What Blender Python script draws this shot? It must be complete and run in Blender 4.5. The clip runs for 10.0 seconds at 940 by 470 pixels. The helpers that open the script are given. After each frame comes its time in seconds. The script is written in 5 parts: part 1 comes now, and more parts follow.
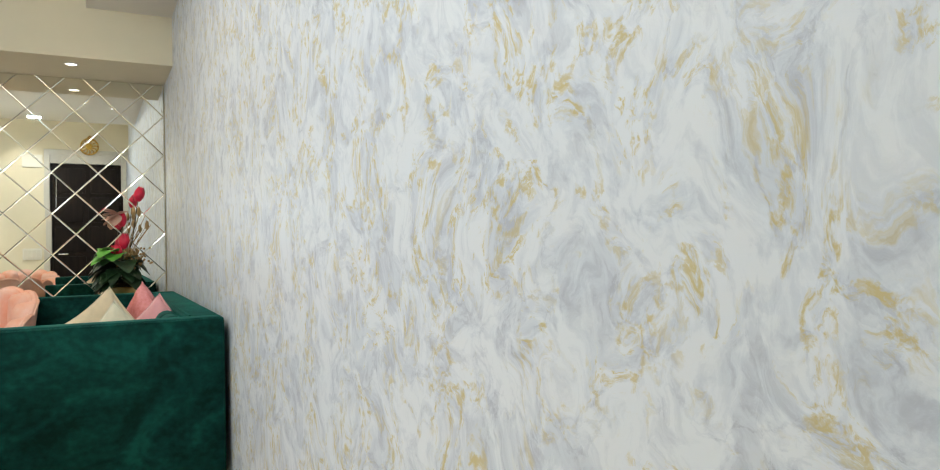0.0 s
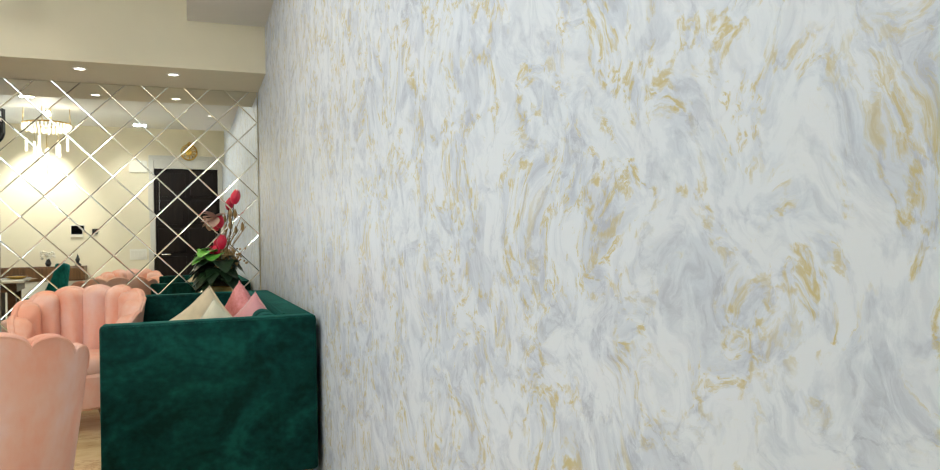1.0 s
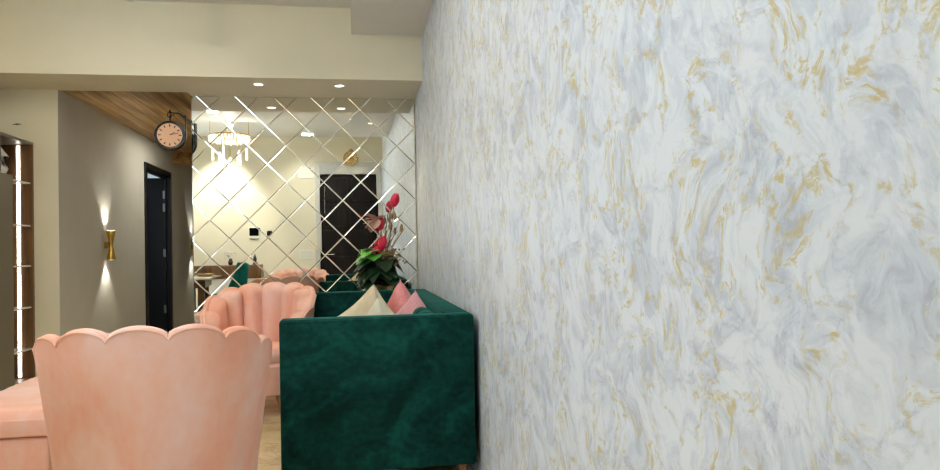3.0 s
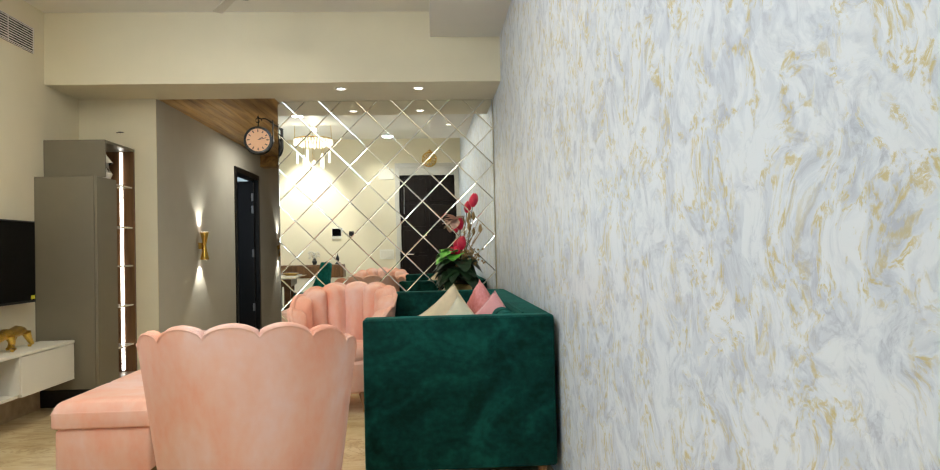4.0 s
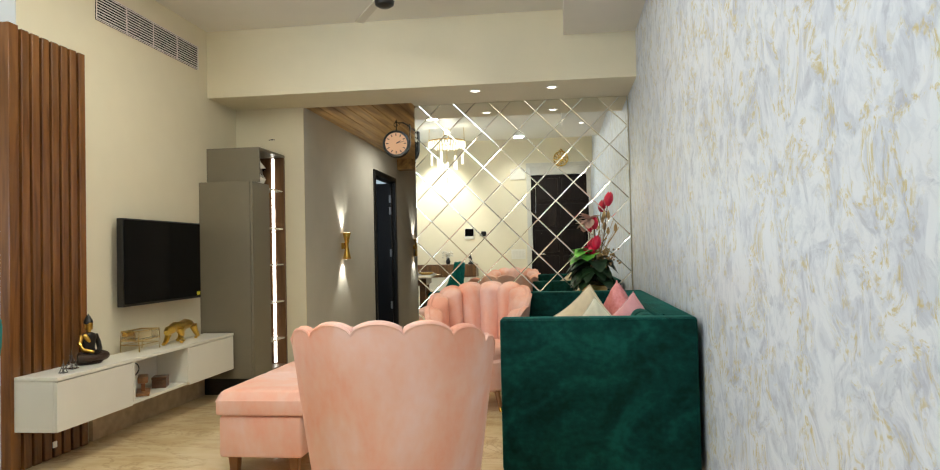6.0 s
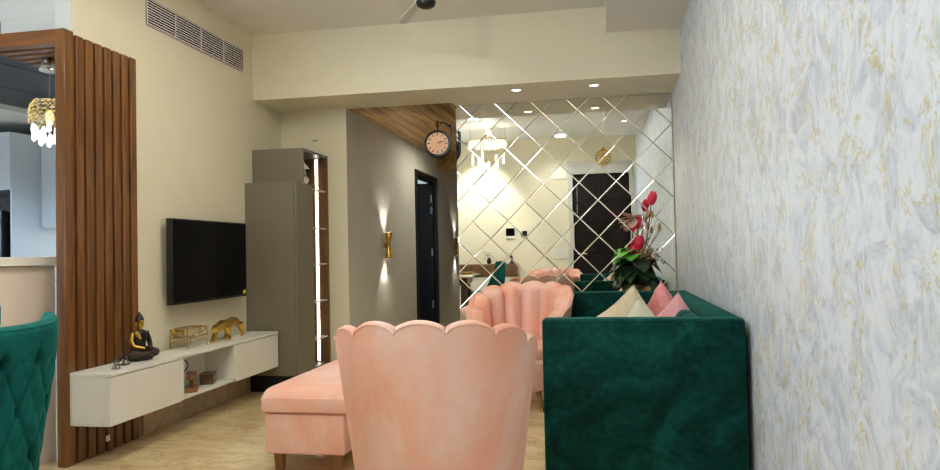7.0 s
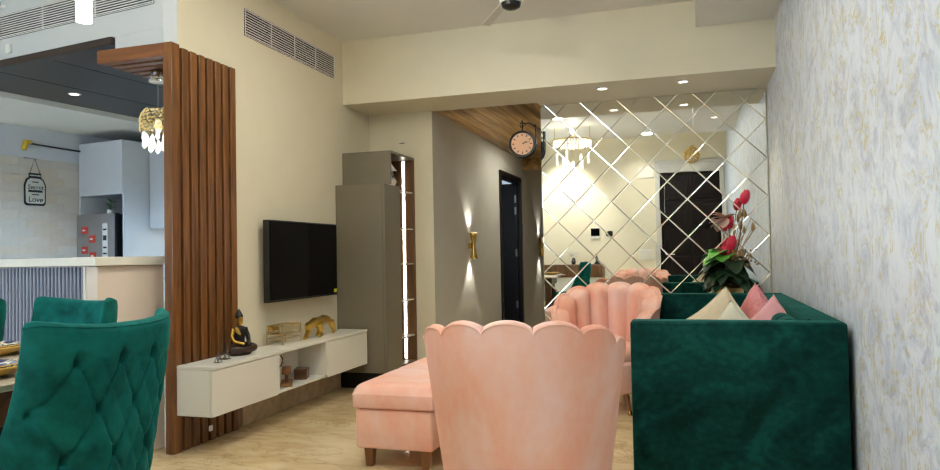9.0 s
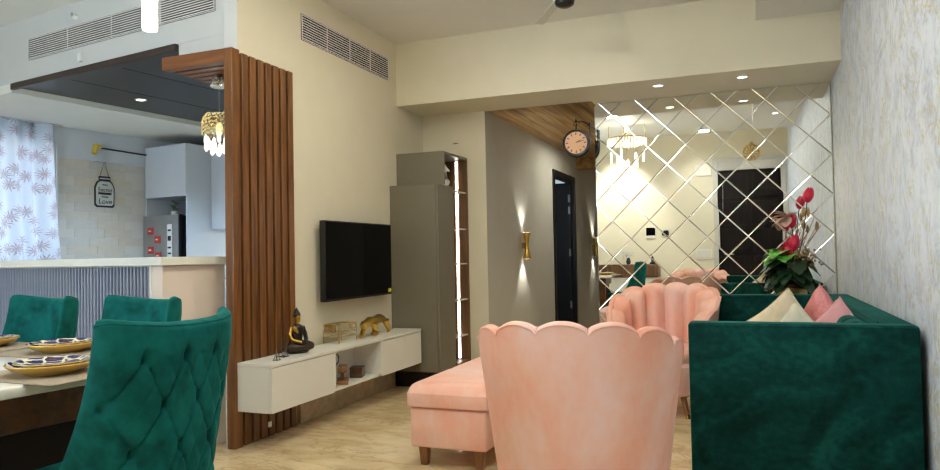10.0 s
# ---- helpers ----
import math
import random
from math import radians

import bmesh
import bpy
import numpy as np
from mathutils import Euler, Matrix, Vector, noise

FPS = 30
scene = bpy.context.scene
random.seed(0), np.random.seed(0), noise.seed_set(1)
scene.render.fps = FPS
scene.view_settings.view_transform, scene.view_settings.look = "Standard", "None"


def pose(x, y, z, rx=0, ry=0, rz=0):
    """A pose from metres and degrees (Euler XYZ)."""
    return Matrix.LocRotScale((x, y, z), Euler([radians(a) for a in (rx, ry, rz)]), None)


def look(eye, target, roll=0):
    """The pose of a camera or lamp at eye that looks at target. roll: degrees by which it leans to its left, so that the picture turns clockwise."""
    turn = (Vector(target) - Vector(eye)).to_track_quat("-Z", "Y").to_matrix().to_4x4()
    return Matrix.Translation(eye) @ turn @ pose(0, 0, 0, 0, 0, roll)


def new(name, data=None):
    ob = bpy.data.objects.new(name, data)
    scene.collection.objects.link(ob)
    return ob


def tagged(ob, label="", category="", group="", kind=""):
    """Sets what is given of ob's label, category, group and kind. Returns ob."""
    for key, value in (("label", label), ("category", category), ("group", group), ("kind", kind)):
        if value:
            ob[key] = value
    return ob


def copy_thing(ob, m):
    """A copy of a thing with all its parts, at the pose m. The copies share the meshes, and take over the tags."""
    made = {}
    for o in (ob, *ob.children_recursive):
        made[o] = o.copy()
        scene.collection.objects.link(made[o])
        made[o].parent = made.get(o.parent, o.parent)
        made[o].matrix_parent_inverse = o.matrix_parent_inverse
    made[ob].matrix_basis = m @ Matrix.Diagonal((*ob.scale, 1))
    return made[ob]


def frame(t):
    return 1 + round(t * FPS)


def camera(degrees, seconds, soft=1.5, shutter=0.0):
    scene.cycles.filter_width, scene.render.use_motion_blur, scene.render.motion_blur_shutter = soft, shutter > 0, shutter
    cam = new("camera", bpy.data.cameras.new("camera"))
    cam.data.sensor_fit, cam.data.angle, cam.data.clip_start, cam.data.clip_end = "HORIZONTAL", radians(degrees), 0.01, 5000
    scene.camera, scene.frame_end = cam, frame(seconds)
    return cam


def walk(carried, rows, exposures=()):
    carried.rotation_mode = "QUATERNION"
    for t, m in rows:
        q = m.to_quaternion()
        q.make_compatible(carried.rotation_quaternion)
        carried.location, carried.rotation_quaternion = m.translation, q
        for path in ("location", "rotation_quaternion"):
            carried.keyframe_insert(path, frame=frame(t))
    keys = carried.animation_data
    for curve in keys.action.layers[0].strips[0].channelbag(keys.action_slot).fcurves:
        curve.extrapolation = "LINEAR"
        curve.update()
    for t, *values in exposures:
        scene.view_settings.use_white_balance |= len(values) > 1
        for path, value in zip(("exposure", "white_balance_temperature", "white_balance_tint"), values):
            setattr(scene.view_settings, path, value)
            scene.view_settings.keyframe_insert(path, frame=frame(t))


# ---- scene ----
cam = camera(67.0, 10.0, soft=1.1)
PATH = [
    (0, (1.291, 0.205, 1.083), (2.229, 1.971, 1.104), -1.1),
    (0.5, (1.282, 0.21, 1.085), (2.117, 2.027, 1.107), -1.1),
    (1, (1.277, 0.217, 1.084), (2.007, 2.078, 1.11), -1.2),
    (1.5, (1.267, 0.219, 1.084), (1.899, 2.116, 1.113), -1.2),
    (2, (1.26, 0.223, 1.085), (1.793, 2.15, 1.116), -1.3),
    (2.5, (1.251, 0.22, 1.084), (1.685, 2.172, 1.118), -1.2),
    (4, (1.233, 0.218, 1.088), (1.347, 2.214, 1.128), -1.3),
    (4.5, (1.226, 0.218, 1.089), (1.235, 2.218, 1.13), -1.3),
    (5, (1.215, 0.214, 1.089), (1.127, 2.211, 1.133), -1.3),
    (5.5, (1.207, 0.22, 1.088), (1.031, 2.211, 1.135), -1.3),
    (7, (1.196, 0.234, 1.09), (0.833, 2.2, 1.139), -1.2),
    (7.5, (1.193, 0.231, 1.088), (0.782, 2.188, 1.14), -1.2),
    (8, (1.19, 0.225, 1.087), (0.726, 2.17, 1.14), -1.2),
    (8.5, (1.185, 0.22, 1.089), (0.662, 2.149, 1.142), -1.2),
    (9, (1.186, 0.216, 1.092), (0.596, 2.126, 1.146), -1.1),
    (9.5, (1.184, 0.217, 1.091), (0.524, 2.104, 1.146), -1.1),
    (10, (1.18, 0.219, 1.094), (0.45, 2.08, 1.15), -1.1),
]
walk(cam, [(t, look(eye, target, roll)) for t, eye, target, roll in PATH])

# ---- plan, metres ----
XW = 1.815      # papered wall
XT = -1.645     # television wall
XK = -4.85      # far side of kitchen and dining
YB, ZB = 5.73, 2.40   # beam face and underside
YM = 6.40       # mirror face
YC = 6.25       # cream wall beside the corridor
XD, XM = -1.02, -0.05  # corridor sides
YS = 3.66       # wall over the kitchen opening
YE = -0.5       # entrance wall
ZC = 2.95       # ceiling


# ---- light ----
world = bpy.data.worlds.new("world")
scene.world = world
world.use_nodes = True
sky = world.node_tree.nodes.new("ShaderNodeTexSky")
sky.sky_type, sky.sun_disc = "NISHITA", False
sky.sun_elevation, sky.sun_rotation = radians(40), radians(200)
world.node_tree.links.new(sky.outputs[0], world.node_tree.nodes["Background"].inputs[0])
world.node_tree.nodes["Background"].inputs[1].default_value = 0.1
scene.view_settings.exposure = -0.13


def area_lamp(name, m, sx, sy, power, colour, spread=180):
    data = bpy.data.lights.new(name, "AREA")
    data.shape, data.size, data.size_y = "RECTANGLE", sx, sy
    data.energy, data.color, data.spread = power, colour, radians(spread)
    ob = new(name, data)
    ob.matrix_world = m
    return ob


def spot_lamp(name, place, target, power, colour, degrees, blend=0.5, radius=0.03):
    data = bpy.data.lights.new(name, "SPOT")
    data.energy, data.color, data.spot_size, data.spot_blend, data.shadow_soft_size = power, colour, radians(degrees), blend, radius
    ob = new(name, data)
    ob.matrix_world = look(place, target)
    return ob


def bulb(name, place, power, colour, radius=0.05):
    data = bpy.data.lights.new(name, "POINT")
    data.energy, data.color, data.shadow_soft_size = power, colour, radius
    ob = new(name, data)
    ob.location = place
    return ob


WARM, SOFT, DAY = (1.0, 0.88, 0.62), (1.0, 0.965, 0.83), (0.60, 0.79, 1.0)
COOL = (0.81, 0.92, 1.0)
# daylight through the balcony door behind the dining table, and the kitchen window
area_lamp("balcony_daylight", look((-2.9, YE + 0.02, 1.25), (-2.3, 4.0, 1.2)), 2.2, 2.2, 112, DAY)
area_lamp("kitchen_daylight", look((XK - 0.42, 4.68, 1.7), (0, 5.3, 1.4)), 1.1, 1.3, 12, (0.70, 0.82, 1.0))
# recessed ceiling lights; the cool one is added daylight fill for the near paper
for lx, ly, lp, tint in ((0.6, 1.2, 22, COOL), (0.75, 3.3, 9, SOFT), (-0.5, 3.0, 12, SOFT), (-0.3, 4.2, 16, SOFT)):
    area_lamp("downlight", pose(lx, ly, ZC - 0.03), 0.14, 0.14, lp, tint)
# wall-washing spots on the entrance wall
for lx, lp in ((-0.95, 240), (0.4, 40), (1.25, 20)):
    spot_lamp("wall_washer", (lx, 0.25, 3.12), (lx, YE, 1.7), lp, (1.0, 0.975, 0.89), 75, 0.8)
for lx in (0.55, 1.17):
    spot_lamp("beam_spot", (lx, 5.94, ZB - 0.02), (lx, 5.94, 0), 20, WARM, 120, 0.6)
spot_lamp("kitchen_spot", (-3.5, 4.75, 2.42), (-3.5, 4.75, 0), 135, (0.52, 0.74, 1.0), 140, 0.6)
# added fill without a fitting, brightens the corridor walls
area_lamp("corridor_fill", pose(-0.45, 8.4, 2.38), 0.5, 0.9, 11, SOFT)


# ---- materials ----
def material(name, colour=(0.8, 0.8, 0.8), rough=0.5, metal=0.0, grain=0.0, scale=8.0, bump=0.0, bump_scale=60.0, coat=0.0, sheen=0.0, dark=None):
    """A surface with broad and fine variation of colour, and fine relief."""
    m = bpy.data.materials.new(name)
    m.use_nodes = True
    nt = m.node_tree
    p = nt.nodes["Principled BSDF"]
    p.inputs["Roughness"].default_value, p.inputs["Metallic"].default_value = rough, metal
    p.inputs["Base Color"].default_value = (*colour, 1)
    p.inputs["Coat Weight"].default_value = coat
    p.inputs["Sheen Weight"].default_value = sheen
    tc = nt.nodes.new("ShaderNodeTexCoord")
    if grain:
        n1, n2 = nt.nodes.new("ShaderNodeTexNoise"), nt.nodes.new("ShaderNodeTexNoise")
        n1.inputs["Scale"].default_value, n2.inputs["Scale"].default_value = scale * 0.25, scale * 2
        n1.inputs["Detail"].default_value = n2.inputs["Detail"].default_value = 4
        nt.links.new(tc.outputs["Object"], n1.inputs["Vector"])
        nt.links.new(tc.outputs["Object"], n2.inputs["Vector"])
        add = nt.nodes.new("ShaderNodeMath")
        add.operation = "ADD"
        nt.links.new(n1.outputs["Fac"], add.inputs[0])
        nt.links.new(n2.outputs["Fac"], add.inputs[1])
        ramp = nt.nodes.new("ShaderNodeMapRange")
        ramp.inputs["From Min"].default_value, ramp.inputs["From Max"].default_value = 0.7, 1.3
        nt.links.new(add.outputs[0], ramp.inputs["Value"])
        mix = nt.nodes.new("ShaderNodeMix")
        mix.data_type = "RGBA"
        low = dark or tuple(c * (1 - grain) for c in colour)
        mix.inputs["A"].default_value, mix.inputs["B"].default_value = (*low, 1), (*colour, 1)
        nt.links.new(ramp.outputs[0], mix.inputs["Factor"])
        nt.links.new(mix.outputs["Result"], p.inputs["Base Color"])
    if bump:
        nb, b = nt.nodes.new("ShaderNodeTexNoise"), nt.nodes.new("ShaderNodeBump")
        nb.inputs["Scale"].default_value, nb.inputs["Detail"].default_value = bump_scale, 3
        nt.links.new(tc.outputs["Object"], nb.inputs["Vector"])
        b.inputs["Strength"].default_value, b.inputs["Distance"].default_value = bump, 0.01
        nt.links.new(nb.outputs["Fac"], b.inputs["Height"])
        nt.links.new(b.outputs["Normal"], p.inputs["Normal"])
    return m


def glowing(name, colour, strength):
    m = material(name, colour, 0.4)
    p = m.node_tree.nodes["Principled BSDF"]
    p.inputs["Emission Color"].default_value, p.inputs["Emission Strength"].default_value = (*colour, 1), strength
    return m


def clear(name, colour, rough=0.02, ior=1.45):
    m = material(name, colour, rough)
    p = m.node_tree.nodes["Principled BSDF"]
    p.inputs["Transmission Weight"].default_value, p.inputs["IOR"].default_value = 1.0, ior
    return m


def wood_material(name, light, dark, axis="Z", rough=0.4, scale=1.0):
    """Straight grain running along one axis."""
    m = material(name, light, rough)
    nt = m.node_tree
    p = nt.nodes["Principled BSDF"]
    tc, mp = nt.nodes.new("ShaderNodeTexCoord"), nt.nodes.new("ShaderNodeMapping")
    stretch = [14.0 * scale] * 3
    stretch["XYZ".index(axis)] = 1.1 * scale
    mp.inputs["Scale"].default_value = stretch
    info = nt.nodes.new("ShaderNodeObjectInfo")
    shift = nt.nodes.new("ShaderNodeVectorMath")
    shift.operation = "MULTIPLY_ADD"
    shift.inputs[1].default_value = (9, 7, 5)
    nt.links.new(info.outputs["Random"], shift.inputs[0])
    nt.links.new(tc.outputs["Object"], mp.inputs["Vector"])
    nt.links.new(mp.outputs[0], shift.inputs[2])
    n = nt.nodes.new("ShaderNodeTexNoise")
    n.inputs["Scale"].default_value, n.inputs["Detail"].default_value, n.inputs["Distortion"].default_value = 1.6, 6, 0.8
    nt.links.new(shift.outputs[0], n.inputs["Vector"])
    ramp = nt.nodes.new("ShaderNodeValToRGB")
    ramp.color_ramp.elements[0].position, ramp.color_ramp.elements[0].color = 0.32, (*dark, 1)
    ramp.color_ramp.elements[1].position, ramp.color_ramp.elements[1].color = 0.68, (*light, 1)
    nt.links.new(n.outputs["Fac"], ramp.inputs[0])
    nt.links.new(ramp.outputs[0], p.inputs["Base Color"])
    b = nt.nodes.new("ShaderNodeBump")
    b.inputs["Strength"].default_value, b.inputs["Distance"].default_value = 0.15, 0.004
    nt.links.new(n.outputs["Fac"], b.inputs["Height"])
    nt.links.new(b.outputs["Normal"], p.inputs["Normal"])
    return m


def velvet_material(name, colour, pile, deep, sheen, patches=4.6, upright=1.15, swirl=1.0):
    """Cut-pile velvet: brushed patches, and a soft sheen."""
    m = material(name, colour, 0.75, sheen=sheen)
    nt = m.node_tree
    p = nt.nodes["Principled BSDF"]
    p.inputs["Sheen Roughness"].default_value = 0.35
    p.inputs["Specular IOR Level"].default_value = 0.1
    top = 0.5 / max(pile)
    p.inputs["Sheen Tint"].default_value = (pile[0] * top, pile[1] * top, pile[2] * top, 1)
    tc = nt.nodes.new("ShaderNodeTexCoord")
    mp = nt.nodes.new("ShaderNodeMapping")
    mp.inputs["Scale"].default_value = (1, 1, upright)
    nt.links.new(tc.outputs["Object"], mp.inputs["Vector"])
    a, c = nt.nodes.new("ShaderNodeTexNoise"), nt.nodes.new("ShaderNodeTexNoise")
    a.inputs["Scale"].default_value, a.inputs["Detail"].default_value, a.inputs["Distortion"].default_value = patches, 6, swirl
    c.inputs["Scale"].default_value, c.inputs["Detail"].default_value = 30, 4
    nt.links.new(mp.outputs[0], a.inputs["Vector"])
    nt.links.new(mp.outputs[0], c.inputs["Vector"])
    mixf = nt.nodes.new("ShaderNodeMix")
    mixf.inputs["Factor"].default_value = 0.32 if patches > 2.5 else 0.22
    nt.links.new(a.outputs["Fac"], mixf.inputs["A"])
    nt.links.new(c.outputs["Fac"], mixf.inputs["B"])
    ramp = nt.nodes.new("ShaderNodeValToRGB")
    e = ramp.color_ramp.elements
    e[0].position, e[0].color = 0.37, (*deep, 1)
    e[1].position, e[1].color = 0.63, (*pile, 1)
    mid = e.new(0.5)
    mid.color = (*colour, 1)
    nt.links.new(mixf.outputs["Result"], ramp.inputs[0])
    nt.links.new(ramp.outputs[0], p.inputs["Base Color"])
    nb, b = nt.nodes.new("ShaderNodeTexNoise"), nt.nodes.new("ShaderNodeBump")
    nb.inputs["Scale"].default_value = 350
    nt.links.new(tc.outputs["Object"], nb.inputs["Vector"])
    b.inputs["Strength"].default_value, b.inputs["Distance"].default_value = 0.15, 0.003
    nt.links.new(nb.outputs["Fac"], b.inputs["Height"])
    nt.links.new(b.outputs["Normal"], p.inputs["Normal"])
    return m


def wallpaper_material():
    """Marbled paper: white and blue-grey drifts with flecks of gold along the veins."""
    m = material("marbled_wallpaper", rough=0.45)
    nt = m.node_tree
    p = nt.nodes["Principled BSDF"]

    def node(kind, **values):
        n = nt.nodes.new(kind)
        for key, value in values.items():
            n.inputs[key].default_value = value
        return n

    tc = node("ShaderNodeTexCoord")
    mp = node("ShaderNodeMapping", Rotation=(radians(24), 0, 0), Scale=(1, 1.0, 0.9))
    nt.links.new(tc.outputs["Object"], mp.inputs["Vector"])

    def warped(source, scale, detail, amount):
        """Push the coordinates about by a noise, so that every drift swirls."""
        n = node("ShaderNodeTexNoise", Scale=scale, Detail=detail)
        nt.links.new(source, n.inputs["Vector"])
        v = nt.nodes.new("ShaderNodeVectorMath")
        v.operation = "MULTIPLY_ADD"
        v.inputs[1].default_value = (0.0, amount, amount)
        nt.links.new(n.outputs["Color"], v.inputs[0])
        nt.links.new(source, v.inputs[2])
        return v.outputs[0]

    swirl = warped(warped(mp.outputs[0], 3.2, 2.0, 0.22), 7.0, 7.0, 0.13)

    def field(scale, detail, rough, distortion=0.0, shift=0.0, stretch=(1, 1, 1)):
        at = node("ShaderNodeMapping", Location=(shift, shift * 1.3, shift * 0.7), Scale=stretch)
        nt.links.new(swirl, at.inputs["Vector"])
        n = node("ShaderNodeTexNoise", Scale=scale, Detail=detail, Roughness=rough, Distortion=distortion)
        nt.links.new(at.outputs[0], n.inputs["Vector"])
        return n.outputs["Fac"]

    def band(value, lo, hi, a=0.0, b=1.0):
        r = node("ShaderNodeMapRange")
        r.interpolation_type = "SMOOTHSTEP"
        for key, v in (("From Min", lo), ("From Max", hi), ("To Min", a), ("To Max", b)):
            r.inputs[key].default_value = v
        nt.links.new(value, r.inputs["Value"])
        return r.outputs[0]

    def maths(op, a, b):
        n = nt.nodes.new("ShaderNodeMath")
        n.operation = op
        for k, v in ((0, a), (1, b)):
            if isinstance(v, float):
                n.inputs[k].default_value = v
            else:
                nt.links.new(v, n.inputs[k])
        return n.outputs[0]

    # blue-grey clouds with ragged edges, feathered strokes, thin grey veins
    drift = field(8.0, 10, 0.67, 0.9, 2.3)
    cloud = band(drift, 0.45, 0.60)
    stroke = band(field(20.0, 7, 0.68, 0.8, 3.1, (1, 1.25, 0.8)), 0.42, 0.66)
    vein = maths("ABSOLUTE", maths("SUBTRACT", field(5.2, 8, 0.64, 0.4, 7.7), 0.5), 0.0)
    hair = band(vein, 0.0, 0.020, 1.0, 0.0)
    tone = maths("ADD", maths("ADD", maths("MULTIPLY", cloud, 0.50), maths("MULTIPLY", stroke, 0.44)), maths("MULTIPLY", hair, 0.28))
    base = nt.nodes.new("ShaderNodeValToRGB")
    e = base.color_ramp.elements
    e[0].position, e[0].color = 0.08, (0.735, 0.79, 0.88, 1)
    e[1].position, e[1].color = 1.0, (0.45, 0.495, 0.605, 1)
    mid = e.new(0.5)
    mid.color = (0.62, 0.68, 0.785, 1)
    nt.links.new(tone, base.inputs[0])
    # gold flecks, crumbled along the veins and the clouds' edges
    near_vein = band(vein, 0.006, 0.044, 1.0, 0.0)
    rim = band(maths("ABSOLUTE", maths("SUBTRACT", drift, 0.50), 0.0), 0.004, 0.032, 1.0, 0.0)
    fleck = band(field(42.0, 6, 0.72, 0.6, 1.4), 0.46, 0.58)
    patch = band(field(4.4, 4, 0.55, 0.0, 5.2), 0.40, 0.53)
    patch_rim = band(field(5.4, 4, 0.55, 0.0, 9.3), 0.51, 0.61)
    gold = maths("MULTIPLY", maths("MAXIMUM", maths("MULTIPLY", near_vein, patch), maths("MULTIPLY", rim, patch_rim)), fleck)
    gold = maths("MULTIPLY", gold, 0.88)
    mix = nt.nodes.new("ShaderNodeMix")
    mix.data_type = "RGBA"
    mix.inputs["B"].default_value = (0.56, 0.475, 0.215, 1)
    nt.links.new(gold, mix.inputs["Factor"])
    nt.links.new(base.outputs[0], mix.inputs["A"])
    nt.links.new(mix.outputs["Result"], p.inputs["Base Color"])
    fine = node("ShaderNodeTexNoise", Scale=160.0, Detail=2.0)
    nt.links.new(tc.outputs["Object"], fine.inputs["Vector"])
    b = node("ShaderNodeBump", Strength=0.05, Distance=0.003)
    nt.links.new(maths("ADD", fine.outputs["Fac"], maths("MULTIPLY", stroke, 1.5)), b.inputs["Height"])
    nt.links.new(b.outputs["Normal"], p.inputs["Normal"])
    return m


def floor_material():
    m = material("cream_marble_floor", rough=0.12, coat=0.2)
    nt = m.node_tree
    p = nt.nodes["Principled BSDF"]
    tc, mp = nt.nodes.new("ShaderNodeTexCoord"), nt.nodes.new("ShaderNodeMapping")
    mp.inputs["Rotation"].default_value, mp.inputs["Scale"].default_value = (0, 0, radians(32)), (0.9, 2.3, 1)
    nt.links.new(tc.outputs["Object"], mp.inputs["Vector"])

    def noise(scale, detail, rough, distortion):
        n = nt.nodes.new("ShaderNodeTexNoise")
        for key, value in (("Scale", scale), ("Detail", detail), ("Roughness", rough), ("Distortion", distortion)):
            n.inputs[key].default_value = value
        nt.links.new(mp.outputs[0], n.inputs["Vector"])
        return n.outputs["Fac"]
    ramp = nt.nodes.new("ShaderNodeValToRGB")
    e = ramp.color_ramp.elements
    e[0].position, e[0].color = 0.30, (0.60, 0.43, 0.22, 1)
    e[1].position, e[1].color = 0.62, (0.80, 0.64, 0.39, 1)
    nt.links.new(noise(3.2, 12, 0.62, 0.5), ramp.inputs[0])
    # thin brown veins along the drift
    line, soft = nt.nodes.new("ShaderNodeMath"), nt.nodes.new("ShaderNodeMapRange")
    line.operation, line.inputs[1].default_value, line.inputs[2].default_value = "COMPARE", 0.5, 0.012
    nt.links.new(noise(1.7, 10, 0.66, 0.9), line.inputs[0])
    nt.links.new(line.outputs[0], soft.inputs["Value"])
    soft.inputs["To Max"].default_value = 0.38
    mix = nt.nodes.new("ShaderNodeMix")
    mix.data_type = "RGBA"
    mix.inputs["B"].default_value = (0.36, 0.22, 0.10, 1)
    nt.links.new(soft.outputs[0], mix.inputs["Factor"])
    nt.links.new(ramp.outputs[0], mix.inputs["A"])
    nt.links.new(mix.outputs["Result"], p.inputs["Base Color"])
    return m


paper = wallpaper_material()
marble = floor_material()
cream = material("cream_wall_paint", (0.77, 0.705, 0.53), 0.6, grain=0.04, scale=3, bump=0.05, bump_scale=120)
# cooler than the cream walls: daylight's cast is mixed into this colour
header_daylit = material("daylit_wall_paint", (0.62, 0.62, 0.60), 0.6, grain=0.03, scale=3, bump=0.05, bump_scale=120)
white_ceiling = material("white_ceiling_paint", (0.80, 0.78, 0.72), 0.7, grain=0.03, scale=3)
taupe_paint = material("taupe_corridor_paint", (0.60, 0.58, 0.52), 0.9, grain=0.05, scale=3, bump=0.05, bump_scale=100)
taupe_paint.node_tree.nodes["Principled BSDF"].inputs["Specular IOR Level"].default_value = 0.1
taupe = material("taupe_laminate", (0.19, 0.165, 0.115), 0.38, grain=0.06, scale=5)
white_lacquer = material("white_lacquer", (0.80, 0.78, 0.70), 0.3, grain=0.03, scale=4)
pale_lacquer = material("pale_blue_grey_lacquer", (0.62, 0.64, 0.68), 0.3, grain=0.03, scale=4)
